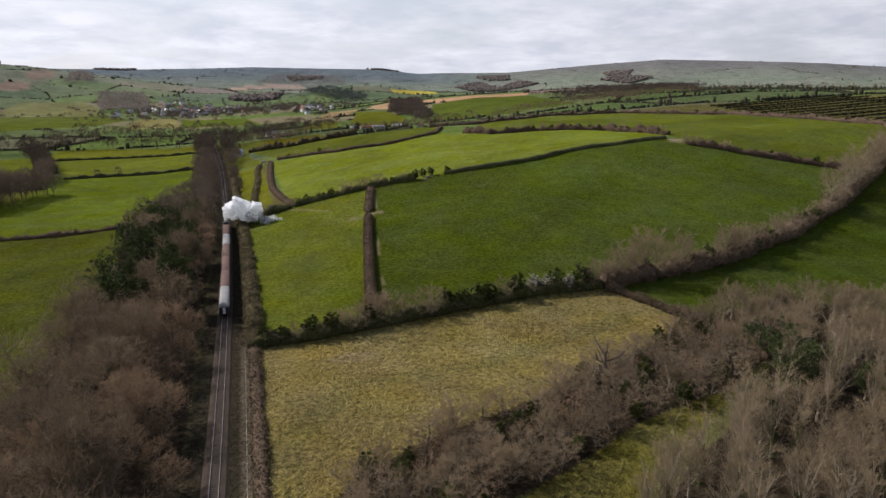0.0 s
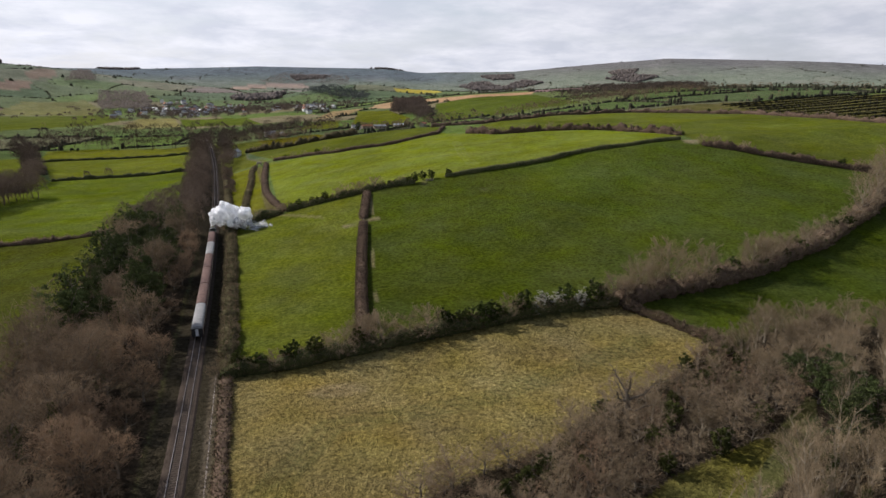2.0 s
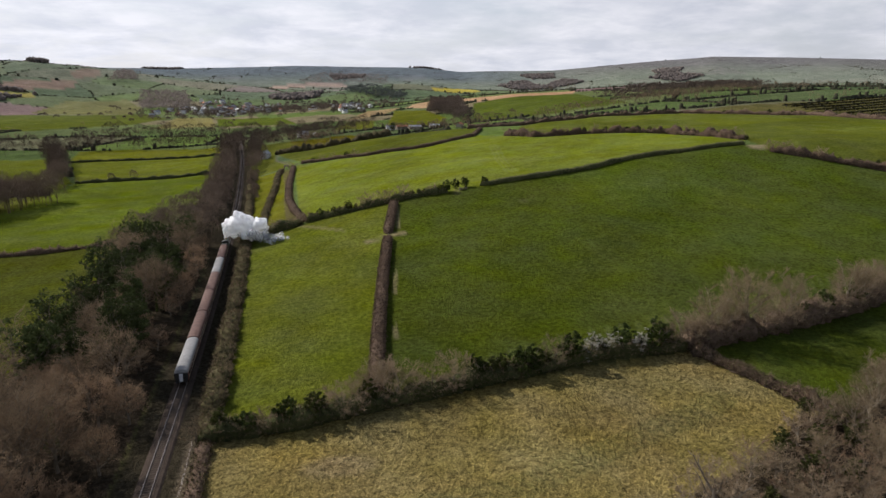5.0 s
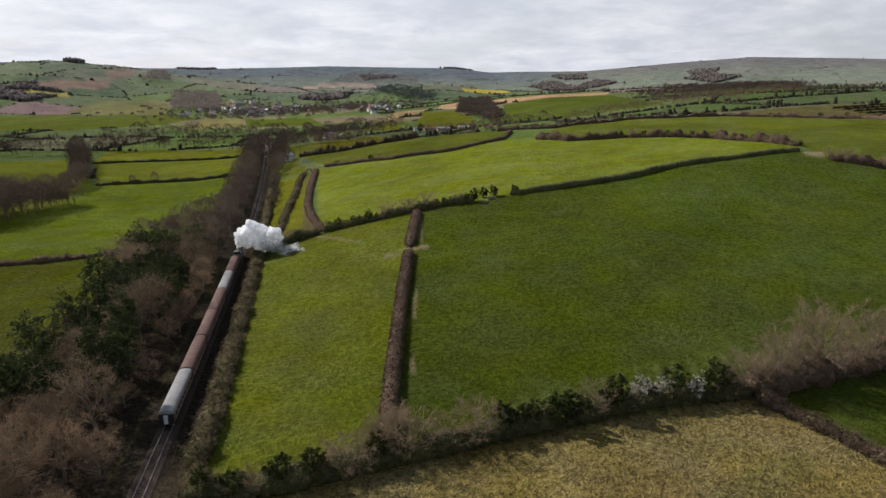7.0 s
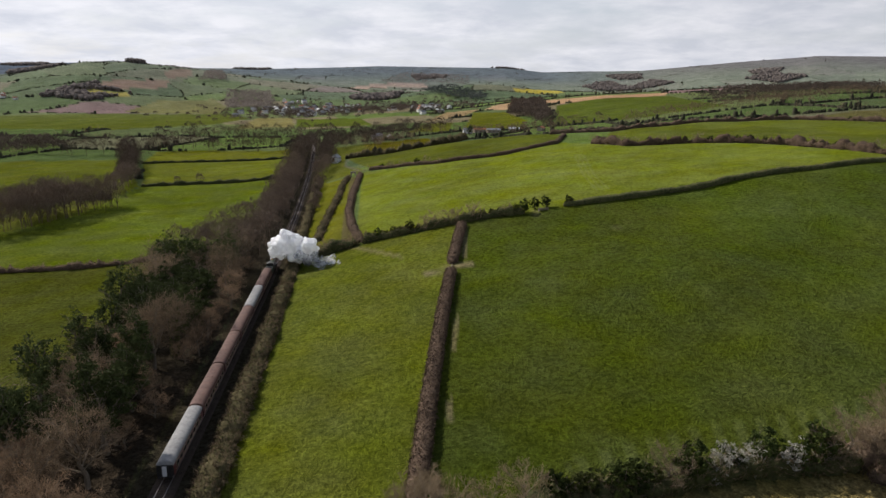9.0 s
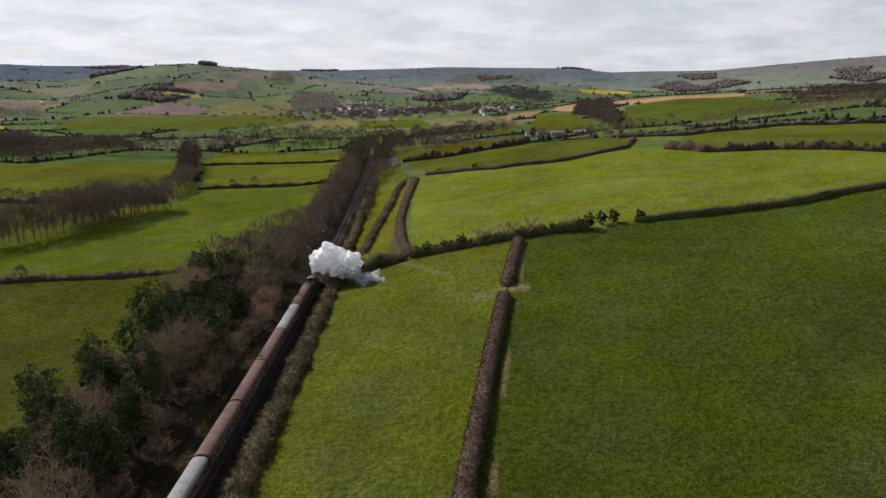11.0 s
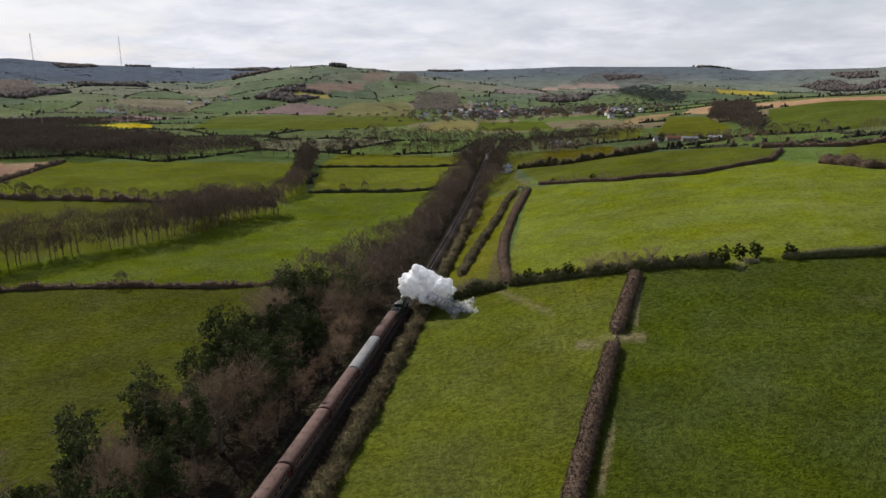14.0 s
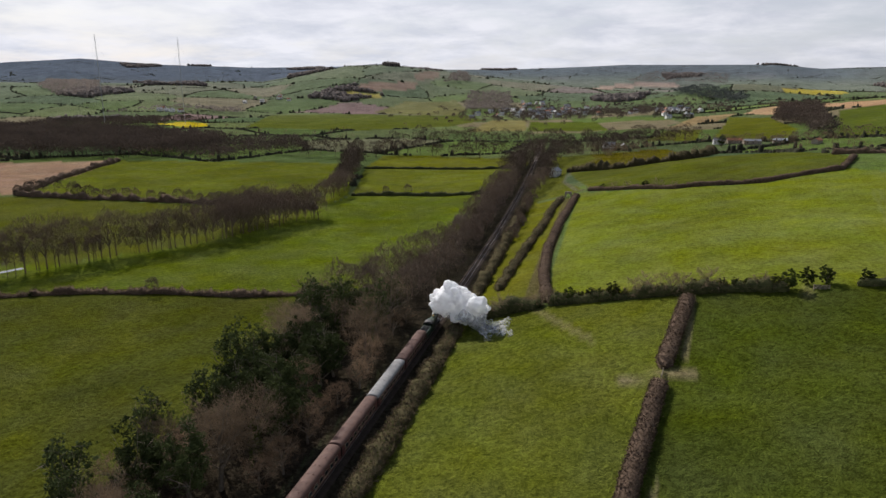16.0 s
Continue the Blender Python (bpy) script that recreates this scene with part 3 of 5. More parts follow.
    me.vertices.foreach_set("co", np.stack([x, y, z], -1).astype(np.float32).ravel())
    me.loops.add(faces.size)
    me.loops.foreach_set("vertex_index", faces.astype(np.int32).ravel())
    me.polygons.add(len(faces))
    me.polygons.foreach_set("loop_start", np.arange(0, faces.size, 4, dtype=np.int32))
    me.update(calc_edges=True)
    me.shade_smooth()
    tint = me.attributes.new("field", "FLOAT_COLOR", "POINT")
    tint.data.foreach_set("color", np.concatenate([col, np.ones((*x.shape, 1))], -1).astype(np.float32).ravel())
    me.attributes.new("tuft", "FLOAT", "POINT").data.foreach_set("value", tuft.astype(np.float32).ravel())
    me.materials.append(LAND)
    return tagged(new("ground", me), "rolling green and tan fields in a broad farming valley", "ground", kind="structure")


BELT = [(-5, -80), (-5, 640), (-20, 640), (-24, 330), (-34, 262), (-48, 235), (-40, 190), (-38, 137), (-42, 60), (-48, 0), (-50, -80)]
WOOD = [(46, -80), (58, -34), (78, -18), (112, 0), (126, 14), (118, 30), (140, 48), (170, 52), (190, 20), (180, -80)]
THICKET = [(24, -34), (46, -17), (59, -12), (79, -2), (108, 6), (126, 16), (132, 38), (122, 44), (108, 34), (82, 24), (62, 13), (42, 6), (24, -3), (16, -12)]
build_ground()

# ---- hedges ----


def hedge(label, pts, width, tall, mat, twig_mat, shag=0.4, per_m=14, seed=1, leafy=0.0, wild=0.25, base=0.0, dense=None):
    """A hedge along a line: a lumpy body of rounded section with twigs standing out of it."""
    rng = np.random.default_rng(seed)
    line = resample(pts, 1.1)
    k = len(line)
    way = np.gradient(line, axis=0)
    way /= np.linalg.norm(way, axis=1, keepdims=True)
    side = np.stack([way[:, 1], -way[:, 0]], 1)
    prof = np.array([(-0.42, -0.1), (-0.52, 0.3), (-0.5, 0.72), (-0.34, 0.95), (0, 1.02), (0.34, 0.95), (0.5, 0.72), (0.52, 0.3), (0.42, -0.1)])
    s = np.arange(k)
    lump = 1 + wild * (0.55 * np.sin(s * 0.55 + seed) + 0.45 * np.sin(s * 0.21 + 2 * seed)) + wild * 0.7 * rng.normal(size=k) * 0.6
    lump = np.clip(lump, 0.4, 1.9)
    taper = np.clip(np.minimum(s + 0.6, k - s - 0.4) / 1.6, 0.35, 1)
    gz = height(line[:, 0], line[:, 1]) + base
    m = len(prof)
    off = prof[None, :, 0] * width * (0.75 + 0.25 * lump[:, None]) * taper[:, None] + rng.normal(size=(k, m)) * 0.07 * width * (0.3 + wild * 2)
    up = prof[None, :, 1] * tall * lump[:, None] * taper[:, None] + rng.normal(size=(k, m)) * 0.06 * tall * (0.3 + wild * 2)
    v = np.stack([line[:, None, 0] + side[:, None, 0] * off, line[:, None, 1] + side[:, None, 1] * off, gz[:, None] + up], -1)
    idx = np.arange(k * m).reshape(k, m)
    faces = np.stack([idx[:-1, :-1], idx[:-1, 1:], idx[1:, 1:], idx[1:, :-1]], -1).reshape(-1, 4)
    g = Geo().arrays(v.reshape(-1, 3), faces)
    g.f += [tuple(idx[0]), tuple(idx[-1][::-1])]
    ob = thing("hedge", label, "hedge", "field hedges")
    part("body", g, mat, ob, smooth=True)
    dense = per_m * 1.6 if dense is None else dense
    cnt = int(k * 1.1 * per_m)
    if cnt:
        a, b = rng.integers(0, k, cnt), rng.integers(1, m - 1, cnt)
        root = v[a, b] + rng.normal(size=(cnt, 3)) * (0.25, 0.25, 0.12)
        out = np.stack([side[a, 0] * prof[b, 0] * 1.3, side[a, 1] * prof[b, 0] * 1.3, 0.35 + prof[b, 1] * 0.8], 1) + rng.normal(size=(cnt, 3)) * 0.45
        out /= np.linalg.norm(out, axis=1, keepdims=True)
        part("brush", Geo().arrays(*blades(rng, root, out, shag * rng.uniform(0.5, 1.6, cnt), rng.uniform(0.02, 0.042, cnt))), twig_mat, ob)
        c = int(k * 1.1 * dense)
        a, b = rng.integers(0, k - 1, c), rng.integers(0, m - 1, c)
        u, w = rng.uniform(0, 1, (c, 1)), rng.uniform(0, 1, (c, 1))
        skin = v[a, b] * (1 - u) * (1 - w) + v[a + 1, b] * u * (1 - w) + v[a, b + 1] * (1 - u) * w + v[a + 1, b + 1] * u * w
        skin = skin + rng.normal(size=(c, 3)) * (0.16 + 0.3 * wild)
        green = rng.uniform(0, 1, c) < leafy
        size = rng.uniform(0.10, 0.24, c)
        part("foliage", Geo().arrays(*leaves(rng, skin[~green], size[~green])), mat, ob)
        if leafy:
            part("ivy", Geo().arrays(*leaves(rng, skin[green], size[green])), BUSH, ob)
    return ob


hedge("brown clipped hedge running up between two pastures", STRIP_A, 3.0, 2.1, HEDGE_BROWN, TWIG, 0.28, 120, 3, wild=0.08)
hedge("brown clipped hedge above the field gateway", STRIP_B, 3.0, 2.1, HEDGE_BROWN, TWIG, 0.28, 120, 4, wild=0.08)
hedge("overgrown green hedge below the pastures", LOWER_HEDGE[:6], 4.4, 2.8, HEDGE_GREEN, TWIG, 0.9, 90, 5, leafy=0.7, wild=0.35)
hedge("bare brown overgrown hedge climbing the hill", LOWER_HEDGE[5:], 6.0, 3.4, HEDGE_BROWN, MID_TWIG, 1.2, 90, 6, leafy=0.25, wild=0.4)
hedge("dark leafy hedge with upright shoots", UPPER_LEFT, 3.4, 2.6, HEDGE_GREEN, TWIG, 1.0, 50, 7, leafy=0.5, wild=0.35)
hedge("low dark trimmed hedge along the brow", UPPER_RIGHT, 2.6, 1.8, HEDGE_GREEN, TWIG, 0.4, 24, 8, wild=0.12)
hedge("dark bushy hedge dropping from the brow", TOP_RIGHT, 4.0, 2.6, HEDGE_BROWN, TWIG, 0.8, 40, 9, wild=0.35)
hedge("brown hedge on the east of a sunken lane", LANE_EAST, 3.2, 2.2, HEDGE_BROWN, TWIG, 0.5, 30, 10, wild=0.2)
hedge("grey brambly hedge west of a lane", LANE_WEST, 2.8, 2.0, HEDGE_GREY, TWIG, 0.8, 36, 11, leafy=0.2, wild=0.4)
hedge("leafy thicket at the foot of the lane", LANE_FOOT, 5.0, 3.0, HEDGE_GREEN, TWIG, 0.9, 60, 12, leafy=0.6, wild=0.35)
hedge("low brown hedge across the valley meadows", LEFT_HEDGE, 2.6, 1.5, HEDGE_BROWN, TWIG, 0.9, 50, 13, leafy=0.2, wild=0.6)
hedge("dark hedge at the end of the water meadow", MEADOW_HEDGE, 3.0, 2.2, HEDGE_GREEN, TWIG, 0.6, 14, 14, wild=0.35)
hedge("thin dark hedge between valley fields", MEADOW_HEDGE_FAR, 2.6, 1.8, HEDGE_GREEN, TWIG, 0.6, 8, 15, wild=0.3)
hedge("clipped hedge beside the farm road", ROAD_HEDGE, 2.6, 2.0, HEDGE_BROWN, TWIG, 0.5, 14, 16, wild=0.2)
hedge("row of brown scrub by the farm road", SCRUB_ROW, 6.0, 4.0, HEDGE_GREY, TWIG, 1.2, 24, 17, wild=0.5)
hedge("ragged hedge with bushes on the hilltop", SKYLINE_HEDGE, 4.0, 3.0, HEDGE_BROWN, TWIG, 1.2, 24, 18, wild=0.5)
hedge("long dark hedge along the ridge", RIDGE_HEDGE, 3.4, 2.4, HEDGE_BROWN, TWIG, 0.8, 10, 19, wild=0.4)
hedge("brown brambly hedge at the corner of the rough field", CORNER_HEDGE, 3.4, 1.2, HEDGE_BROWN, TWIG, 1.0, 160, 20, leafy=0.2, wild=0.8)
east = [(float(rail_x(y)) + 7.6, y) for y in range(64, 226, 9)]
hedge("grey-green bramble hedge on the railway boundary", east, 3.4, 2.0, HEDGE_GREY, TWIG, 0.7, 110, 21, leafy=0.3, wild=0.45)
bank = [(float(rail_x(y)) + 7.4, y) for y in range(-66, 62, 9)]
hedge("low brown bramble bank beside the rough field", bank, 2.0, 0.9, HEDGE_BROWN, TWIG, 0.5, 60, 22, leafy=0.25, wild=0.5)
up_line = [(float(rail_x(y)) + 7.0, y) for y in range(236, 460, 9)]
hedge("brown scrub along the railway fence", up_line, 3.4, 2.4, HEDGE_GREY, TWIG, 0.8, 30, 23, leafy=0.2, wild=0.5)
hedge("straggling hedge on the plough land edge", [(-346, 402), (-300, 402), (-200, 404), (-122, 404)], 4.0, 3.0, HEDGE_BROWN, TWIG, 1.0, 10, 24, wild=0.5)
hedge("hedge climbing between plough and pasture", [(-346, 402), (-380, 480), (-418, 588)], 4.0, 3.0, HEDGE_BROWN, TWIG, 1.0, 8, 25, wild=0.5)

# ---- trees ----


def tree_frame(rng, h, spread, limbs=9, boughs=7, fork=0.28, lean=0.06, upright=0.0, thick=1.0):
    """Trunk and limbs as tubes, and the points and directions from which the twigs grow."""
    g, tips = Geo(), []
    top = Vector((rng.normal() * lean * h, rng.normal() * lean * h, h * 0.62))
    r0 = (0.022 * h + 0.05) * thick
    trunk = [top * t + Vector((rng.normal(), rng.normal(), 0)) * 0.012 * h * (t > 0) for t in (0, 0.25, 0.5, 0.75, 1.0)]
    g.path(trunk, [r0 * 1.25, r0, r0 * 0.8, r0 * 0.55, r0 * 0.35], 6)
    for i in range(limbs):
        t = fork + (1 - fork) * (i + rng.uniform(0, 0.8)) / limbs
        a = i * 2.4 + rng.uniform(-0.5, 0.5)
        at = top * t
        out = Vector((math.cos(a), math.sin(a), 0))
        length = h * spread * rng.uniform(0.75, 1.15) * (1.05 - 0.45 * t)
        rise = h * (0.24 + 0.22 * t + 0.16 * upright) * rng.uniform(0.7, 1.2)
        mid = at + out * length * 0.5 + Vector((0, 0, rise * 0.36))
        end = at + out * length + Vector((rng.normal() * 0.05 * h, rng.normal() * 0.05 * h, rise))
        r = r0 * 0.5 * (1.1 - 0.6 * t)
        g.path([at, mid, end], [r, r * 0.65, r * 0.22], 4)
        for j in range(boughs):
            s = 0.3 + 0.7 * (j + rng.uniform(0, 1)) / boughs
            p = at.lerp(mid, s * 2) if s < 0.5 else mid.lerp(end, s * 2 - 1)
            d = (out * rng.uniform(0.2, 0.9) + Vector((rng.normal(), rng.normal(), rng.uniform(0.1, 1.3) + 1.2 * upright)) * 0.7).normalized()
            q = p + d * h * rng.uniform(0.10, 0.19)
            g.tube(p, q, r * 0.38, r * 0.12, 3, False)
            tips += [(p.lerp(q, w), d) for w in (0.35, 0.7, 1.0)]
    for w in (0.8, 0.9, 1.0):
        tips.append((top * w, Vector((0, 0, 1))))
    return g, tips


def twig_spray(rng, tips, each, length, width, upright=0.0):
    p = np.repeat(np.array([tuple(a) for a, _ in tips]), each, 0)
    d = np.repeat(np.array([tuple(b) for _, b in tips]), each, 0)
    w = d * 0.8 + rng.normal(size=d.shape) * 0.62 + (0, 0, 0.22 + 0.9 * upright)
    w /= np.linalg.norm(w, axis=1, keepdims=True)
    k = len(p)
    ln = length * rng.uniform(0.5, 1.3, k)
    v, f = blades(rng, p, w, ln, width * rng.uniform(0.7, 1.3, k))
    p2 = p + w * (ln * rng.uniform(0.3, 0.8, k))[:, None]
    w2 = w + rng.normal(size=w.shape) * 0.7
    w2 /= np.linalg.norm(w2, axis=1, keepdims=True)
    v2, f2 = blades(rng, p2, w2, ln * 0.65, width * 0.7 * np.ones(k))
    return Geo().arrays(v, f).arrays(v2, f2)


def crown_shell(rng, foot, tall, each, spread, length, width):
    """Fine twigs over the outside of uneven rounded crowns, one crown on each foot."""
    k = len(foot)
    d = rng.normal(size=(k, each, 3))
    d /= np.linalg.norm(d, axis=2, keepdims=True)
    d[..., 2] = np.where(d[..., 2] < -0.45, -d[..., 2], d[..., 2])
    p, q = rng.uniform(0, 6.28, (k, 1)), rng.uniform(0, 6.28, (k, 1))
    bump = 1 + 0.17 * np.sin(4 * d[..., 0] + p) * np.sin(4 * d[..., 1] + q) + 0.12 * np.sin(7 * d[..., 2] + 5 * d[..., 0] + q)
    r = bump * rng.uniform(0.62, 1.0, (k, each)) ** 0.6
    h = np.asarray(tall).reshape(-1, 1)
    at = np.stack([d[..., 0] * r * h * spread, d[..., 1] * r * h * spread, h * (0.56 + 0.42 * d[..., 2] * r)], -1) + foot[:, None]
    way = d * 0.8 + rng.normal(size=d.shape) * 0.5 + (0, 0, 0.35)
    way /= np.linalg.norm(way, axis=2, keepdims=True)
    ln = h * length * rng.uniform(0.6, 1.5, (k, each))
    return blades(rng, at.reshape(-1, 3), way.reshape(-1, 3), ln.ravel(), width * rng.uniform(0.6, 1.5, k * each))


def bare_tree(label, seed, h, spread, bark, twig, each=7, limbs=9, boughs=7, ivy=0.0, width=0.027, fork=0.28, upright=0.0, thick=1.0, shell=1300, group="bare trees of the railway belt", name="tree"):
    rng = np.random.default_rng(seed)
    g, tips = tree_frame(rng, h, spread, limbs, boughs, fork, upright=upright, thick=thick)
    ob = thing(name, label, name, group)
    part("trunk", g, bark, ob)
    crown = twig_spray(rng, tips, each, 0.125 * h, width, upright)
    if shell:
        crown.arrays(*crown_shell(rng, np.zeros((1, 3)), np.array([h]), shell, spread * 0.92, 0.085, width * 0.9))
    part("crown", crown, twig, ob)
    if ivy:
        c = int(480 * ivy)
        z = rng.uniform(0.3, h * 0.62, c)
        a, r = rng.uniform(0, 6.28, c), (0.5 + 0.5 * rng.uniform(0, 1, c)) * (0.09 * h) * (1 - 0.4 * z / h)
        part("ivy", Geo().arrays(*leaves(rng, np.stack([r * np.cos(a), r * np.sin(a), z], 1), rng.uniform(0.14, 0.3, c))), IVY, ob, "dark ivy climbing the trunk")
    return ob


def leafy_tree(label, seed, h, spread, leaf, clumps=60, each=46, size=0.28, name="tree", bark=BARK, group="evergreen trees of the railway belt", base=0.25, bunch=(0.05, 0.105)):
    """A crown of leaf clumps with gaps, on a trunk with limbs."""
    rng = np.random.default_rng(seed)
    g, tips = tree_frame(rng, h, spread, 9, 5, base)
    ob = thing(name, label, "tree" if name == "tree" else "bush", group)
    part("trunk", g, bark, ob)
    # clumps fill an uneven egg-shaped crown, thinner towards its middle
    o = rng.normal(size=(clumps, 3))
    o /= np.linalg.norm(o, axis=1, keepdims=True)
    o *= rng.uniform(0.45, 1.0, (clumps, 1)) * (1 + 0.22 * np.sin(3 * o[:, :1] + seed) + 0.2 * np.sin(4 * o[:, 1:2] + 2 * seed))
    c = o * (h * spread * 0.95, h * spread * 0.95, h * (1 - base) * 0.5) + (0, 0, h * (0.5 + 0.5 * base))
    c[:, 2] = np.maximum(c[:, 2], 0.25)
    rad = h * rng.uniform(*bunch, clumps)
    o = rng.normal(size=(clumps, each, 3))
    o *= (rng.uniform(0.35, 1, (clumps, each)) / np.linalg.norm(o, axis=2))[..., None]
    o[..., 2] *= 0.6
    pts = (c[:, None] + o * rad[:, None, None]).reshape(-1, 3)
    part("crown", Geo().arrays(*leaves(rng, pts, size * rng.uniform(0.6, 1.3, len(pts)))), leaf, ob)
    return ob


BACKWOODS, BRUSH = {}, []


def placed(proto, x, y, turn, size, used, squash=1.0, single=True):
    m = Matrix.LocRotScale((x, y, ground_z(x, y) - 0.1), Euler((0, 0, turn)), (size, size, size * squash))
    if not single and proto in BELT_BARE and y > 225:
        BRUSH.append((x, y, size * 12.5 * squash))
        return None
    if not single:
        BACKWOODS.setdefault(proto.name, []).append(m)
        return None
    if proto.name in used:
        return copy_thing(proto, m @ Matrix.Diagonal((*(1 / k for k in proto.scale), 1)))
    used.add(proto.name)
    proto.matrix_basis = m
    return proto


USED = set()
BELT_BARE = [
    bare_tree("grey-brown bare tree beside the railway", 31, 12, 0.42, BARK, TWIG, 6),
    bare_tree("tall bare tree with fine brown twigs", 32, 14, 0.36, BARK, TWIG, 6),
    bare_tree("russet bare tree in the railway belt", 33, 10, 0.46, BARK, RED_TWIG, 6),
    bare_tree("bare tree with an ivy-clad trunk", 34, 12, 0.40, BARK, TWIG, 6, ivy=1.0),
    bare_tree("low bushy bare thorn tree", 35, 7, 0.55, BARK, RED_TWIG, 6, fork=0.1),
]
PINES = [
    leafy_tree("dark green pine among bare trees", 41, 13, 0.28, PINE, 95, 52, 0.19),
    leafy_tree("dark bushy pine with a broad crown", 42, 11, 0.36, PINE, 100, 52, 0.19, base=0.12),
]
WOOD_BARE = [
    bare_tree("pale slender bare tree in the wood", 51, 13, 0.17, PALE_BARK, PALE_TWIG, 7, 8, 6, width=0.02, upright=1.0, shell=220, group="trees of the near wood"),
    bare_tree("pale bare tree clothed with ivy", 52, 13, 0.19, PALE_BARK, PALE_TWIG, 7, 8, 6, ivy=1.3, width=0.02, upright=0.8, shell=220, group="trees of the near wood"),
    bare_tree("spreading pale bare tree with hazy twigs", 53, 11, 0.40, PALE_BARK, PALE_TWIG, 9, width=0.022, upright=0.2, group="trees of the near wood"),
]
SCRUB = [
    bare_tree("bare brown thorn bush", 61, 5.5, 0.6, BARK, MID_TWIG, 6, 9, 6, width=0.02, fork=0.05, shell=450, name="bush", group="bare bushes in hedges and thickets"),
    bare_tree("low tangled bramble bush", 62, 4.2, 0.75, BARK, RED_TWIG, 6, 9, 6, width=0.02, fork=0.03, shell=450, name="bush", group="bare bushes in hedges and thickets"),
    leafy_tree("dark green holly bush", 63, 4.5, 0.42, IVY, 80, 32, 0.17, "bush", base=0.05, group="green bushes in hedges"),
    leafy_tree("olive green ivy-covered bush", 64, 4.0, 0.5, BUSH, 80, 32, 0.17, "bush", base=0.05, group="green bushes in hedges"),
]
WHITE_THORN = leafy_tree("blackthorn bush in white blossom", 65, 5.0, 0.4, BLOSSOM, 90, 20, 0.085, "bush", base=0.05, group="blossoming bushes in the hedge")


def scatter(poly, gap, seed):
    """Points in an outline, at least about gap apart."""
    rng = np.random.default_rng(seed)
    p = np.array(poly)
    lo, hi = p.min(0), p.max(0)
    xs, ys = np.arange(lo[0], hi[0], gap), np.arange(lo[1], hi[1], gap)
    x, y = np.meshgrid(xs, ys)
    x, y = x.ravel() + rng.uniform(-0.42, 0.42, x.size) * gap, y.ravel() + rng.uniform(-0.42, 0.42, x.size) * gap
    m = inside(x, y, poly)
    return list(zip(x[m].tolist(), y[m].tolist()))


rng = random.Random(5)
GROVE = [(-11, 92), (-11, 205), (-18, 240), (-30, 240), (-37, 215), (-36, 92)]
TREE_BELT = [(-5.5, -70), (-6.5, 330), (-9, 640), (-16, 640), (-19, 330), (-28, 262), (-42, 232), (-37, 190), (-36, 137), (-39, 60), (-44, 0), (-46, -70)]
for x, y in scatter([p for p in TREE_BELT if p[1] < 331], 7.9, 71):
    dark = inside(np.array(x), np.array(y), GROVE) and math.sin(x * 0.35 + y * 0.11) > -0.85
    near_edge = x > float(rail_x(y)) - 11
    one = -10 < y < 200 and x > -31
    if dark and rng.random() < 0.74 and x < float(rail_x(y)) - 9:
        placed(rng.choice(PINES), x, y, rng.uniform(0, 6.28), rng.uniform(1.0, 1.5), USED, single=one)
    elif near_edge:
        placed(rng.choice([BELT_BARE[4], BELT_BARE[4], BELT_BARE[2]]), x, y, rng.uniform(0, 6.28), rng.uniform(0.7, 1.0), USED, single=one)
    else:
        placed(rng.choice(BELT_BARE), x, y, rng.uniform(0, 6.28), rng.uniform(0.9, 1.3), USED, single=one)
for y in range(326, 640, 7):
    for off in (-7, -11, -15) if y < 480 else (-8, -12):
        x = float(rail_x(y)) + off + rng.uniform(-1.5, 1.5)
        placed(rng.choice(BELT_BARE[:4]), x, y + rng.uniform(-2, 2), rng.uniform(0, 6.28), rng.uniform(0.5, 1.25) * (0.75 if off > -9 else 1), USED, single=False)

verge = random.Random(6)
for y in range(335, 640, 5):
    x = float(rail_x(y)) + verge.uniform(6, 12) + (4 if y > 480 else 0)
    placed(verge.choice(BELT_BARE[:4]), x, y + verge.uniform(-2, 2), verge.uniform(0, 6.28), verge.uniform(0.25, 0.5) if y < 450 else verge.uniform(0.4, 1.0), USED, single=False)

for x, y in scatter(WOOD, 6.6, 72):
    if 92 < x < 135 and -8 < y < 24 and rng.random() < 0.8:
        placed(rng.choice(PINES), x, y, rng.uniform(0, 6.28), rng.uniform(0.7, 0.95), USED)
    elif y > 12:
        placed(WOOD_BARE[2], x, y, rng.uniform(0, 6.28), rng.uniform(0.6, 0.9), USED)
    else:
        placed(rng.choice(WOOD_BARE), x, y, rng.uniform(0, 6.28), rng.uniform(0.75, 1.05), USED, single=x < 135 and y > -50)
for x, y in scatter(THICKET, 4.2, 73):
    pick = rng.random()
    if pick < 0.12:
        placed(WOOD_BARE[2], x, y, rng.uniform(0, 6.28), rng.uniform(0.45, 0.6), USED)
    else:
        placed(rng.choice([SCRUB[0], SCRUB[0], SCRUB[1], SCRUB[3]] if pick < 0.8 else [SCRUB[0]]), x, y, rng.uniform(0, 6.28), rng.uniform(0.8, 1.25), USED)

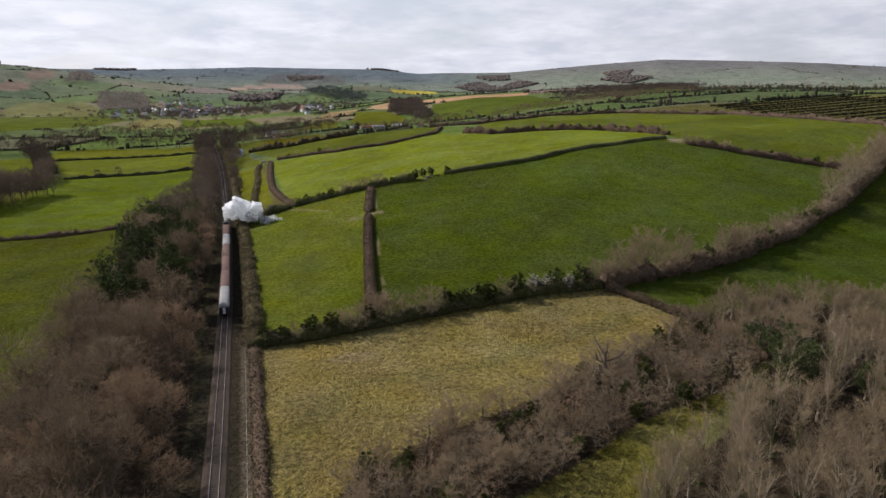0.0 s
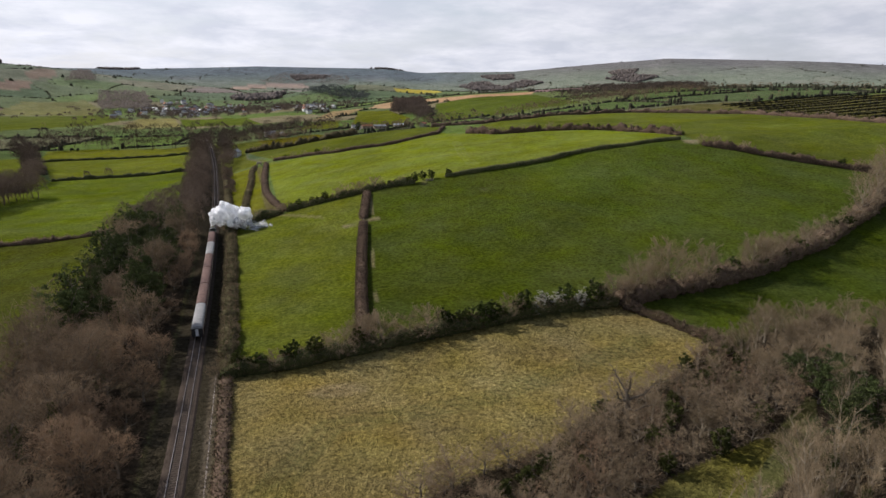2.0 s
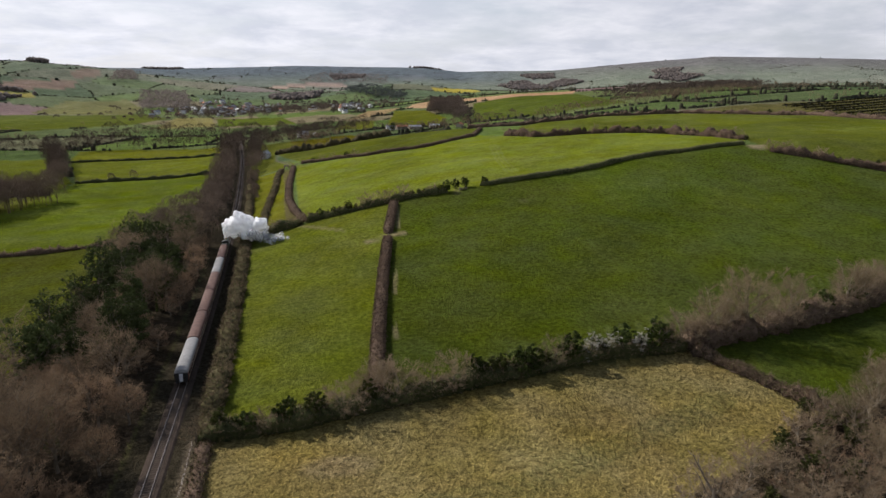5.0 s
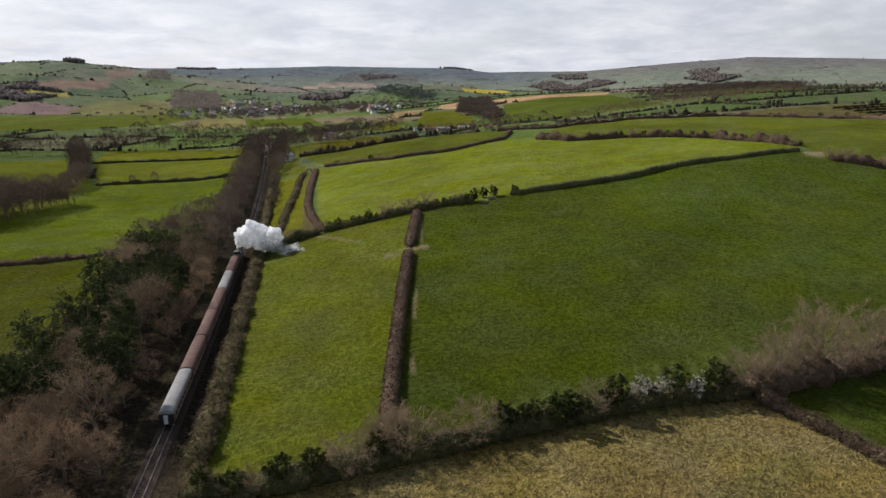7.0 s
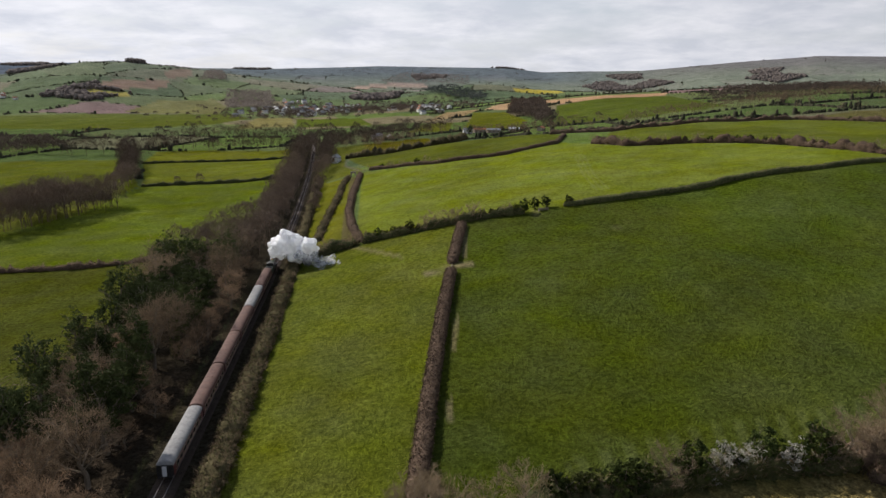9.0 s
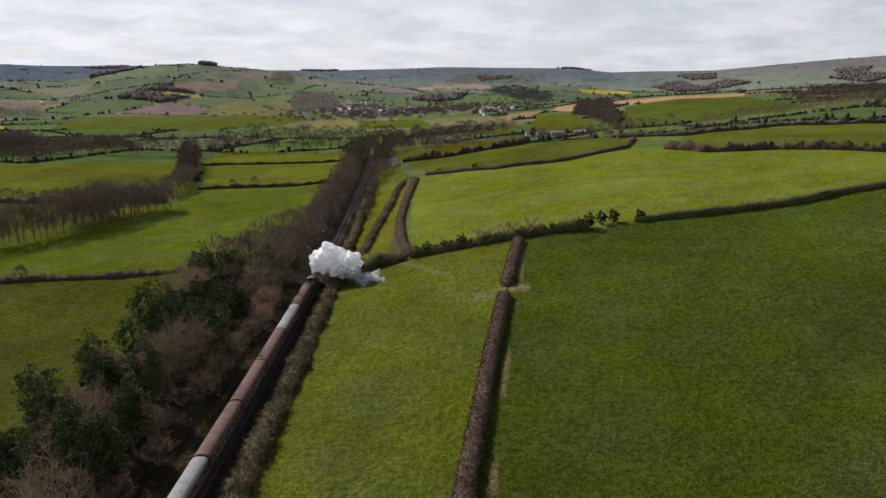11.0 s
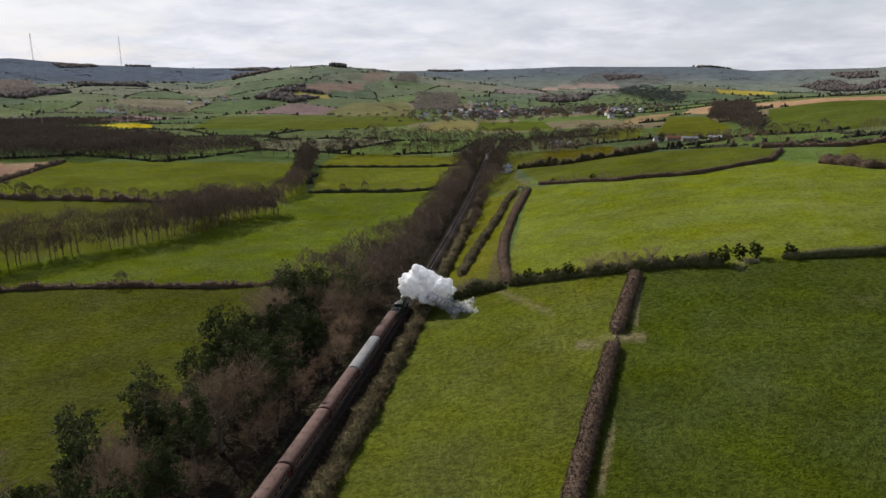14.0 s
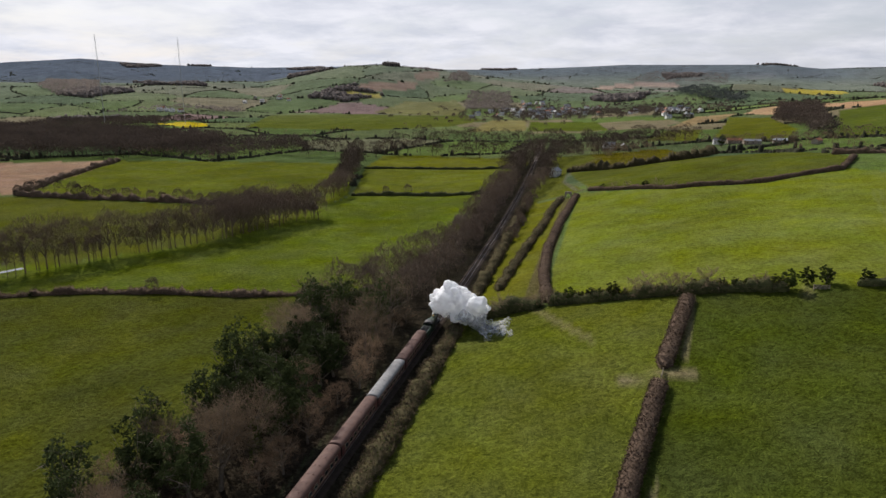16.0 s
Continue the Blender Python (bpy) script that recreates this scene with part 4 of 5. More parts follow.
# bushes and trees standing in the lower hedge
line = resample(LOWER_HEDGE, 3.0)
for i, (x, y) in enumerate(line.tolist()):
    x, y = x + rng.uniform(-1, 1), y + rng.uniform(-1, 1)
    turn, size = rng.uniform(0, 6.28), rng.uniform(0.75, 1.15)
    if 90 < x < 108:
        placed(WHITE_THORN if i % 2 == 0 else SCRUB[2], x, y, turn, size * 1.5, USED)
    elif 66 < x < 112:
        placed(rng.choice([SCRUB[2], SCRUB[2], SCRUB[3], SCRUB[0], SCRUB[0]]), x, y, turn, size * (1.55 if i % 3 else 1.1), USED, 1.1)
    elif 112 < x < 130 or 168 < x < 190:
        if i % 2:
            placed(WOOD_BARE[2], x, y, turn, size * 0.95, USED)
        else:
            placed(rng.choice([SCRUB[0], SCRUB[2], SCRUB[0]]), x, y, turn, size * 1.45, USED)
    elif x < 66:
        placed(rng.choice([SCRUB[2], SCRUB[3], SCRUB[3], SCRUB[0]]), x, y, turn, size * (1.35 if i % 2 else 0.85), USED, 1.15 if i % 3 else 0.9)
    else:
        placed(rng.choice([SCRUB[0], SCRUB[0], SCRUB[2], WOOD_BARE[2]] if x < 300 else [SCRUB[0], WOOD_BARE[2]]), x, y, turn, size * (1.45 if i % 3 else 0.95), USED, single=x < 200)
for x, y, s in ((40, 68, 0.7), (43, 72, 0.6), (37, 67, 0.55), (46, 70, 0.5)):
    placed(WOOD_BARE[2], x, y, rng.uniform(0, 6), s, USED)
for x, y in resample(UPPER_LEFT, 3.0).tolist():
    placed(rng.choice([SCRUB[2], SCRUB[3], SCRUB[0]]), x, y, rng.uniform(0, 6.28), rng.uniform(0.7, 1.2), USED)
for x, y, s in ((97, 217, 1.0), (101, 217.5, 1.05), (109, 215, 0.9)):
    placed(SCRUB[2], x, y, rng.uniform(0, 6), s, USED)
for pts, gap in ((SKYLINE_HEDGE, 6.5), (TOP_RIGHT, 7), (SCRUB_ROW, 8), (ROAD_HEDGE[:2], 9), (LANE_FOOT, 3.2), (RIDGE_HEDGE, 17)):
    far = pts is not TOP_RIGHT and pts is not LANE_FOOT
    for x, y in resample(pts, gap).tolist():
        placed(rng.choice([SCRUB[0], SCRUB[2], SCRUB[3], SCRUB[0]]), x + rng.uniform(-1, 1), y + rng.uniform(-1, 1), rng.uniform(0, 6.28), rng.uniform(0.6, 1.1), USED, single=not far)
# the dead spreading tree by the rough field
snag = bare_tree("dead bare tree with twisted pale limbs", 81, 8.5, 0.7, BARK, TWIG, 1, 8, 5, fork=0.12, thick=2.3, shell=0, group="lone trees")
placed(snag, 83, 17, 0.4, 1.25, USED)

# trees of the river meadows
RIVER = [(-190, 232), (-178, 255), (-163, 281), (-149, 301), (-138, 322), (-126, 345)]
for i, (x, y) in enumerate(resample(RIVER, 2.2).tolist()):
    placed(rng.choice(BELT_BARE[:4]), x + rng.uniform(-2, 2), y + rng.uniform(-2, 2), rng.uniform(0, 6.28), rng.uniform(0.7, 1.65), USED, 1.1, single=False)
for x, y in scatter([(-150, 322), (-122, 345), (-106, 374), (-118, 395), (-150, 372)], 6, 74):
    placed(rng.choice(BELT_BARE[:4]), x, y, rng.uniform(0, 6.28), rng.uniform(1.1, 1.6), USED, single=False)
for x, y in resample([(-128, 425), (-134, 470), (-152, 530), (-180, 612)], 4).tolist():
    placed(rng.choice(BELT_BARE[:4]), x + rng.uniform(-4, 4), y, rng.uniform(0, 6.28), rng.uniform(0.9, 1.25), USED, single=False)
for x, y in resample([(-345, 405), (-280, 404), (-200, 406), (-140, 404)], 7).tolist():
    placed(rng.choice(BELT_BARE + SCRUB[:1]), x, y + rng.uniform(-3, 3), rng.uniform(0, 6.28), rng.uniform(0.5, 0.8), USED, single=False)
for x, y in resample([(-290, 672), (-255, 666), (-188, 668), (-165, 705), (-105, 696), (-50, 686)], 7.5).tolist():
    placed(rng.choice(BELT_BARE[:4]), x + rng.uniform(-8, 8), y + rng.uniform(-8, 8), rng.uniform(0, 6.28), rng.uniform(0.95, 1.35), USED, single=False)
for x, y in ((-84, 466), (-60, 464), (-98, 460), (-110, 238), (-205, 210), (-212, 218), (-150, 224)):
    placed(rng.choice(BELT_BARE[:3] + SCRUB[2:3]), x, y, rng.uniform(0, 6.28), rng.uniform(0.5, 0.75), USED, single=False)
for x, y in resample([(-215, 830), (-165, 842), (-105, 850), (-20, 858)], 8.0).tolist():
    placed(rng.choice(BELT_BARE[:4]), x + rng.uniform(-9, 9), y + rng.uniform(-9, 9), rng.uniform(0, 6.28), rng.uniform(0.95, 1.3), USED, single=False)
for x, y in scatter([(-38, 600), (-12, 600), (20, 660), (90, 720), (150, 800), (60, 860), (-40, 800)], 15, 75):
    placed(rng.choice(BELT_BARE[:4]), x, y, rng.uniform(0, 6.28), rng.uniform(0.5, 1.05), USED, single=False)
placed(PINES[1], 148, 700, 1.0, 1.1, USED)

# the trees too far or too many to tell apart, joined kind by kind


def join_backwoods():
    rng = np.random.default_rng(99)
    for name, poses in BACKWOODS.items():
        proto = bpy.data.objects[name]
        for child in proto.children:
            me = child.data
            co = np.empty(len(me.vertices) * 3)
            me.vertices.foreach_get("co", co)
            co = co.reshape(-1, 3)
            size = len(me.polygons[-1].vertices)
            if child.name.startswith("trunk"):
                keep = np.array([tuple(p.vertices) for p in me.polygons if len(p.vertices) == 4])
            else:
                keep = np.array([tuple(p.vertices) for p in me.polygons])
                third = np.arange(0, len(keep), 5)
                keep = keep[third]
                mid = co[keep].mean(1, keepdims=True)
                co = (mid + (co[keep] - mid) * (1.25, 1.25, 1.25) * 1.3).reshape(-1, 3)
                keep = np.arange(len(co)).reshape(-1, keep.shape[1])
            verts = np.concatenate([co @ np.array(m.to_3x3()).T + np.array(m.translation) for m in poses])
            faces = np.concatenate([keep + i * len(co) for i in range(len(poses))])
            joined = bpy.data.meshes.new("tree_mass")
            joined.from_pydata(verts.tolist(), [], faces.tolist())
            joined.materials.append(me.materials[0])
            tagged(new("tree_mass", joined), "massed bare and evergreen trees of the valley", "trees", kind="stuff")


join_backwoods()

# ---- far woods and hedgerows ----


def clumps(name, label, x, y, wide, tall, mat, seed, low=False):
    """Many small uneven crowns on the far land."""
    rng = np.random.default_rng(seed)
    k = len(x)
    ang = np.arange(5) * 1.2566
    ring = np.concatenate([[(0, 0, 1.0)], np.stack([0.66 * np.cos(ang), 0.66 * np.sin(ang), 0.86 + 0 * ang], 1), np.stack([np.cos(ang + 0.6), np.sin(ang + 0.6), 0.46 + 0 * ang], 1), np.stack([0.72 * np.cos(ang), 0.72 * np.sin(ang), -0.1 + 0 * ang], 1)])
    if low:
        ring = np.concatenate([ring[:6], ring[11:] * (1.3, 1.3, 1)])
    m = len(ring)
    v = ring[None] * (1 + 0.15 * rng.normal(size=(k, m, 1))) * np.stack([wide, wide, tall], 1)[:, None]
    a = rng.uniform(0, 6.28, k)
    c, s = np.cos(a)[:, None], np.sin(a)[:, None]
    v = np.stack([v[..., 0] * c - v[..., 1] * s + x[:, None], v[..., 0] * s + v[..., 1] * c + y[:, None], v[..., 2] + height(x, y)[:, None]], -1)
    f = [(0, 1 + i, 1 + (i + 1) % 5) for i in range(5)]
    for o in (1,) if low else (1, 6):
        f += [t for i in range(5) for t in ((o + i, o + 5 + i, o + (i + 1) % 5), (o + (i + 1) % 5, o + 5 + i, o + 5 + (i + 1) % 5))]
    faces = (np.array(f)[None] + m * np.arange(k)[:, None, None]).reshape(-1, 3)
    me = bpy.data.meshes.new(name)
    me.from_pydata(v.reshape(-1, 3).tolist(), [], faces.tolist())
    me.materials.append(mat)
    me.shade_smooth()
    return tagged(new(name, me), label, "trees", kind="stuff")


def round_wood(name, label, x, y, tall, mat, seed, each=60, width=0.2, length=0.12, limbs=5, spread=0.33):
    """Bare woods seen from afar: stems, rising limbs and rounded crowns of fine twigs."""
    rng = np.random.default_rng(seed)
    k = len(x)
    foot = np.stack([x, y, height(x, y) - 0.2], 1)
    v, f = crown_shell(rng, foot, tall, each, spread, length, width)
    v2, f2 = blades(rng, foot, np.tile((0.0, 0.0, 1.0), (k, 1)), tall * 0.85, 0.016 * tall)
    vs, fs = [v, v2], [f, f2 + len(v)]
    if limbs:
        a = rng.uniform(0, 6.28, k * limbs)
        way = np.stack([np.cos(a) * 0.5, np.sin(a) * 0.5, rng.uniform(0.6, 1.3, k * limbs)], 1)
        way /= np.linalg.norm(way, axis=1, keepdims=True)
        h = np.repeat(tall, limbs)
        start = np.repeat(foot, limbs, 0)
        start[:, 2] += h * rng.uniform(0.18, 0.42, k * limbs)
        v3, f3 = blades(rng, start, way, h * 0.45, 0.008 * h)
        vs.append(v3)
        fs.append(f3 + len(v) + len(v2))
    me = bpy.data.meshes.new(name)
    me.from_pydata(np.concatenate(vs).tolist(), [], np.concatenate(fs).tolist())
    me.materials.append(mat)
    return tagged(new(name, me), label, "trees", kind="stuff")


p = np.array(BRUSH)
near = np.hypot(p[:, 0] - 40, p[:, 1]) < 520
round_wood("tree_mass", "bare brown trees along the railway and river", p[near, 0], p[near, 1], p[near, 2], MASS_TWIG, 51, 760, 0.06, 0.09, limbs=9, spread=0.38)
round_wood("tree_mass", "bare brown trees beyond the water meadows", p[~near, 0], p[~near, 1], p[~near, 2] * 1.25 * np.random.default_rng(8).uniform(0.7, 1.2, (~near).sum()), MASS_TWIG, 52, 360, 0.15, 0.10, spread=0.42)


def far_land(count, r0, r1, seed, band):
    """Points on the far land: along the field edges, and thinly in the wooded fields."""
    rng = np.random.default_rng(seed)
    r = np.sqrt(rng.uniform(r0 * r0, r1 * r1, count))
    b = np.radians(rng.uniform(-54, 58, count))
    x, y = 25 + r * np.sin(b), -30 + r * np.cos(b)
    who, edge = parcels(x, y)
    keep = ((edge < band) | WOOD_PARCEL(who)) & (y > 380) & ~((np.abs(x) < 45) & (y < 660)) & (np.abs(x - rail_x(y)) > 12 + 200 * ((y > 900) & (y < 1700)))
    x, y, who, edge, r = x[keep], y[keep], who[keep], edge[keep], r[keep]
    free = ~np.any([inside(x, y, p) for _, _, _, p in FIELDS], axis=0)
    return x[free], y[free], who[free], edge[free], r[free], rng


WOOD_PARCEL = lambda who: (who > 0.40) & (who < 0.455)
x, y, who, edge, r, rn = far_land(520000, 420, 1500, 91, 3.0)
m = edge < 2.4
clumps("hedgerow_trees", "dark hedgerows between far fields", x[m], y[m], rn.uniform(1.6, 2.6, m.sum()), rn.uniform(1.3, 2.6, m.sum()) + 3.5 * (rn.uniform(0, 1, m.sum()) > 0.96), FAR_GREEN, 1, True)
m = WOOD_PARCEL(who) & (edge > 3) & (rn.uniform(0, 1, len(x)) < 0.05)
round_wood("far_wood", "brown bare woods across the valley", x[m], y[m], rn.uniform(8, 13, m.sum()), FAR_TREES, 2, 50, 0.45, limbs=0, spread=0.42)
m = (edge < 3.0) & (rn.uniform(0, 1, len(x)) < 0.05)
round_wood("hedgerow_trees", "bare trees standing in far hedgerows", x[m], y[m], rn.uniform(5, 11, m.sum()), TWIG, 21, 40, 0.18, limbs=0)
x, y, who, edge, r, rn = far_land(1500000, 1500, 4200, 92, 2.2)
m = (edge < 2.0) & (waves(x, y, 260, 31) + rn.uniform(-0.5, 0.5, len(x)) > -0.55 + 1.3 * (r - 1700) / 2500) & (rn.uniform(0, 1, len(x)) < 0.75)
clumps("hedgerow_trees", "dark hedgerows on distant hillsides", x[m], y[m], rn.uniform(2.4, 4.2, m.sum()), rn.uniform(1.2, 2.4, m.sum()) + 4 * (rn.uniform(0, 1, m.sum()) > 0.93), FAR_GREEN, 3, True)
m = WOOD_PARCEL(who) & (edge > 2.2) & (rn.uniform(0, 1, len(x)) < 0.12)
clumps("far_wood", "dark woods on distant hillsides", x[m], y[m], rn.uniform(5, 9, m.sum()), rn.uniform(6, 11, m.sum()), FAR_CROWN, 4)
BIG_WOOD = [(-1055, 600), (-550, 572), (-415, 600), (-372, 690), (-400, 760), (-490, 810), (-660, 880), (-870, 900), (-1055, 900)]
p = np.array(scatter(BIG_WOOD, 11.0, 77))
p = p[(p[:, 0] > -0.95 * p[:, 1] - 100)]
round_wood("far_wood", "broad brown bare wood beyond the plough land", p[:, 0], p[:, 1], rn.uniform(14, 20, len(p)), FAR_TREES, 5, 130, 0.40, 0.12, limbs=0, spread=0.46)
for label, poly, gap in (
    ("dark wood on the rise beside the hamlet", [(-1495, 1570), (-1700, 1850), (-1500, 1800), (-1415, 1705), (-1270, 1495), (-1290, 1425)], 13),
    ("wood on the slope above the village", [(-290, 1565), (-180, 1560), (-225, 1885), (-335, 1860)], 12),
    ("wood on the flank of the crowned hill", [(-440, 1990), (-465, 2230), (-430, 2260), (-380, 2070)], 13),
    ("conifers on the knoll beyond the village", [(190, 1835), (240, 1870), (350, 1700), (325, 1615), (250, 1720)], 10),
    ("blue-grey woods in the far side valley", [(100, 3475), (265, 3730), (615, 3655), (550, 3360), (355, 3485)], 24),
    ("garden trees of the hamlet", [(-995, 1250), (-925, 1375), (-770, 1395), (-800, 1450), (-940, 1420)], 15),
):
    p = np.array(scatter(poly, gap, 80 + gap))
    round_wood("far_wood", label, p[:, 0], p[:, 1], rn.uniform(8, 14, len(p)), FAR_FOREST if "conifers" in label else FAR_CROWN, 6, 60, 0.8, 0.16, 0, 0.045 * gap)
COPSE = [(245, 950), (305, 1195), (340, 1115), (265, 790), (238, 745), (255, 890)]
p = np.array(scatter(COPSE, 9, 83))
round_wood("far_wood", "brown copse on the slope above the farm", p[:, 0], p[:, 1], rn.uniform(9, 14, len(p)), FAR_TREES, 9, 140, 0.38, limbs=0, spread=0.44)
p = np.array(scatter([(300, 620), (420, 600), (560, 660), (640, 690), (620, 710), (420, 650), (310, 650)], 8, 79))
round_wood("far_wood", "line of bare trees along the ridge", p[:, 0], p[:, 1], rn.uniform(7, 12, len(p)), TWIG, 7, 60, 0.16, limbs=0)
p = np.array([(-675 + 26 * math.cos(i * 2.4) * (i / 60) ** 0.5, 2190 + 40 * math.sin(i * 2.4) * (i / 60) ** 0.5) for i in range(60)])
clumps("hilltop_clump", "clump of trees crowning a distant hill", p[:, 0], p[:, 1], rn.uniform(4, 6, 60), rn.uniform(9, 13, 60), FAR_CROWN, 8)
# ---- railway ----


def railway():
    ys = np.arange(-320, 900, 4.0)
    xs = rail_x(ys)
    gz = height(xs, ys)
    ob = thing("railway_track", "single railway line on grey stone ballast", "railway", kind="structure")
    prof = [(-2.3, -0.15), (-1.75, 0.28), (-1.3, 0.34), (1.3, 0.34), (1.75, 0.28), (2.3, -0.15)]
    part("ballast", Geo().loft([[(x + a, y, z + b) for a, b in prof] for x, y, z in zip(xs, ys, gz)], True, True), BALLAST, ob)
    for side in (-0.7525, 0.7525):
        w = [(-0.07, 0.40), (0.07, 0.40), (0.035, 0.44), (0.035, 0.56), (-0.035, 0.56), (-0.035, 0.44)]
        part("rail", Geo().loft([[(x + side + a, y, z + b) for a, b in w] for x, y, z in zip(xs, ys, gz)]), STEEL, ob)
    g = Geo()
    for y in np.arange(-120, 640, 0.72):
        x = float(rail_x(y))
        g.box((x, y, ground_z(x, y) + 0.35), (2.5, 0.26, 0.12))
    tagged(part("sleepers", g, SLEEPER, ob, "dark timber sleepers"), kind="stuff")
    fence = thing("lineside_fence", "weathered post and wire fence beside the railway", "fence")
    post = Geo().box((0, 0, 0.55), (0.12, 0.12, 1.3)).mesh("post", TIMBER)
    for y in range(-60, 62, 6):
        x = float(rail_x(y)) + 5.2
        part("post", post, TIMBER, fence).location = (x, y, ground_z(x, y))
    for lift in (0.5, 0.95):
        g = Geo()
        for y in range(-60, 60, 6):
            a, b = float(rail_x(y)) + 5.2, float(rail_x(y + 6)) + 5.2
            g.tube((a, y, ground_z(a, y) + lift), (b, y + 6, ground_z(b, y + 6) + lift), 0.012, 0.012, 3)
        part("wire", g, STEEL, fence)


railway()


def bogie(parent, y, radius=0.46):
    b = part("bogie", Geo().box((0, y, 0.62), (2.0, 3.4, 0.24), 0.1).box((0.95, y, 0.5), (0.12, 3.2, 0.3)).box((-0.95, y, 0.5), (0.12, 3.2, 0.3)), BLACK, parent)
    for dy in (-1.3, 1.3):
        for sx in (-0.74, 0.74):
            part("wheel", Geo().tube((sx - 0.06, y + dy, radius), (sx + 0.06, y + dy, radius), radius, radius, 16), STEEL, b)
    return b


def coach(name, label, roof_mat, roof_label):
    """A corridor coach 19.6 m long, standing on the rails, its end to -y."""
    ob = thing(name, label, "railway coach", "coaches of the train")
    half, wide = 9.8, 1.40
    side = [(wide - 0.08, 1.05), (wide, 1.5), (wide, 2.35), (wide - 0.06, 3.02)]
    ring = [(-a, b) for a, b in side] + [(a, b) for a, b in side[::-1]]
    part("body", Geo().loft([[(a, y, b) for a, b in ring] for y in (-half, half)]), MAROON, ob)
    arc = [(wide * 1.0 * math.cos(t), 3.0 + 0.82 * math.sin(t) ** 0.8) for t in [math.pi * i / 14 for i in range(15)]]
    arc = [(wide + 0.03, 2.96)] + arc + [(-wide - 0.03, 2.96)]
    rings = [[(a * q, y, 2.96 + (b - 2.96) * w) for a, b in arc] for y, q, w in ((-half - 0.04, 0.99, 0.95), (-half + 0.2, 1.0, 1.0), (0, 1.0, 1.0), (half - 0.2, 1.0, 1.0), (half + 0.04, 0.99, 0.95))]
    roof = part("roof", Geo().loft(rings), roof_mat, ob, roof_label, True)
    vent = Geo().box((0, 0, 0.05), (0.16, 0.28, 0.12), 0.06).mesh("vent", roof_mat)
    for k in range(7):
        for sx in (-0.42, 0.42):
            part("vent", vent, roof_mat, roof).location = (sx, -8.1 + 2.7 * k, 3.78)
    for k in range(1, 8):
        y = -half + k * 2.45
        part("roof_rib", Geo().loft([[(a * 1.004, y + d, 2.97 + (b - 2.96) * 1.012) for a, b in arc] for d in (-0.03, 0.03)]), roof_mat, roof)
    pane = Geo().box((0, 0, 0), (0.05, 1.25, 0.78), 0.02).mesh("window", GLASS)
    frame_mesh = Geo().box((0, 0, 0), (0.03, 1.4, 0.92), 0.01).mesh("window_frame", CREAM)
    door = Geo().box((0, 0, 0), (0.04, 0.66, 1.85), 0.01).mesh("door", MAROON)
    for sx in (-1, 1):
        for k in range(8):
            y = -7.6 + k * 2.17
            part("window_frame", frame_mesh, CREAM, ob).location = (sx * (wide + 0.012), y, 2.18)
            part("window", pane, GLASS, ob).location = (sx * (wide + 0.022), y, 2.18)
        for y in (-9.2, 9.2):
            part("door", door, MAROON, ob).location = (sx * (wide + 0.012), y, 1.98)
        part("waist_line", Geo().box((sx * (wide + 0.014), 0, 1.62), (0.03, 19.2, 0.07)), CREAM, ob)
    for s in (-1, 1):
        part("coach_end", Geo().loft([[(a * 0.985, s * (half + d), b) for a, b in ring] for d in (0.0, 0.09)]), BLACK, ob)
        gang = part("gangway", Geo().box((0, s * (half + 0.22), 2.06), (1.16, 0.36, 2.1), 0.12), BLACK, ob)
        part("gangway_door", Geo().box((0, s * (half + 0.42), 2.1), (0.72, 0.05, 1.8)), PALE_GREY, gang, "pale grey gangway door")
        for sx in (-0.88, 0.88):
            part("buffer", Geo().tube((sx, s * half, 1.05), (sx, s * (half + 0.42), 1.05), 0.09, 0.09, 8).tube((sx, s * (half + 0.42), 1.05), (sx, s * (half + 0.46), 1.05), 0.26, 0.26, 12), BLACK, ob)
        part("end_step", Geo().box((s * 1.1, s * (half + 0.1), 1.7), (0.3, 0.08, 0.06)), BLACK, ob)
    part("underframe", Geo().box((0, 0, 0.95), (2.3, 19.0, 0.22)).box((0.7, 1.6, 0.6), (0.7, 1.8, 0.55), 0.05).box((-0.7, -1.4, 0.6), (0.7, 2.4, 0.5), 0.05), BLACK, ob)
    for y in (-7.1, 7.1):
        bogie(ob, y)
    return ob


def on_rails(y):
    x = float(rail_x(y))
    slope = float(rail_x(y + 1) - rail_x(y - 1)) / 2
    return pose(x, y, ground_z(x, y) + 0.56, 0, 0, -math.degrees(math.atan(slope)))


TAIL, PITCH = 85.0, 20.3
grey = coach("railway_coach", "maroon railway coach with a pale grey roof", ROOF_GREY, "weathered pale grey roof")
brown = coach("railway_coach", "maroon railway coach with a sooty brown roof", ROOF_BROWN, "sooty brown roof")
grey.matrix_basis = on_rails(TAIL + 10.1)
brown.matrix_basis = on_rails(TAIL + PITCH + 10.1)
for k in (2, 3, 5):
    copy_thing(brown, on_rails(TAIL + PITCH * k + 10.1))
copy_thing(grey, on_rails(TAIL + PITCH * 4 + 10.1))


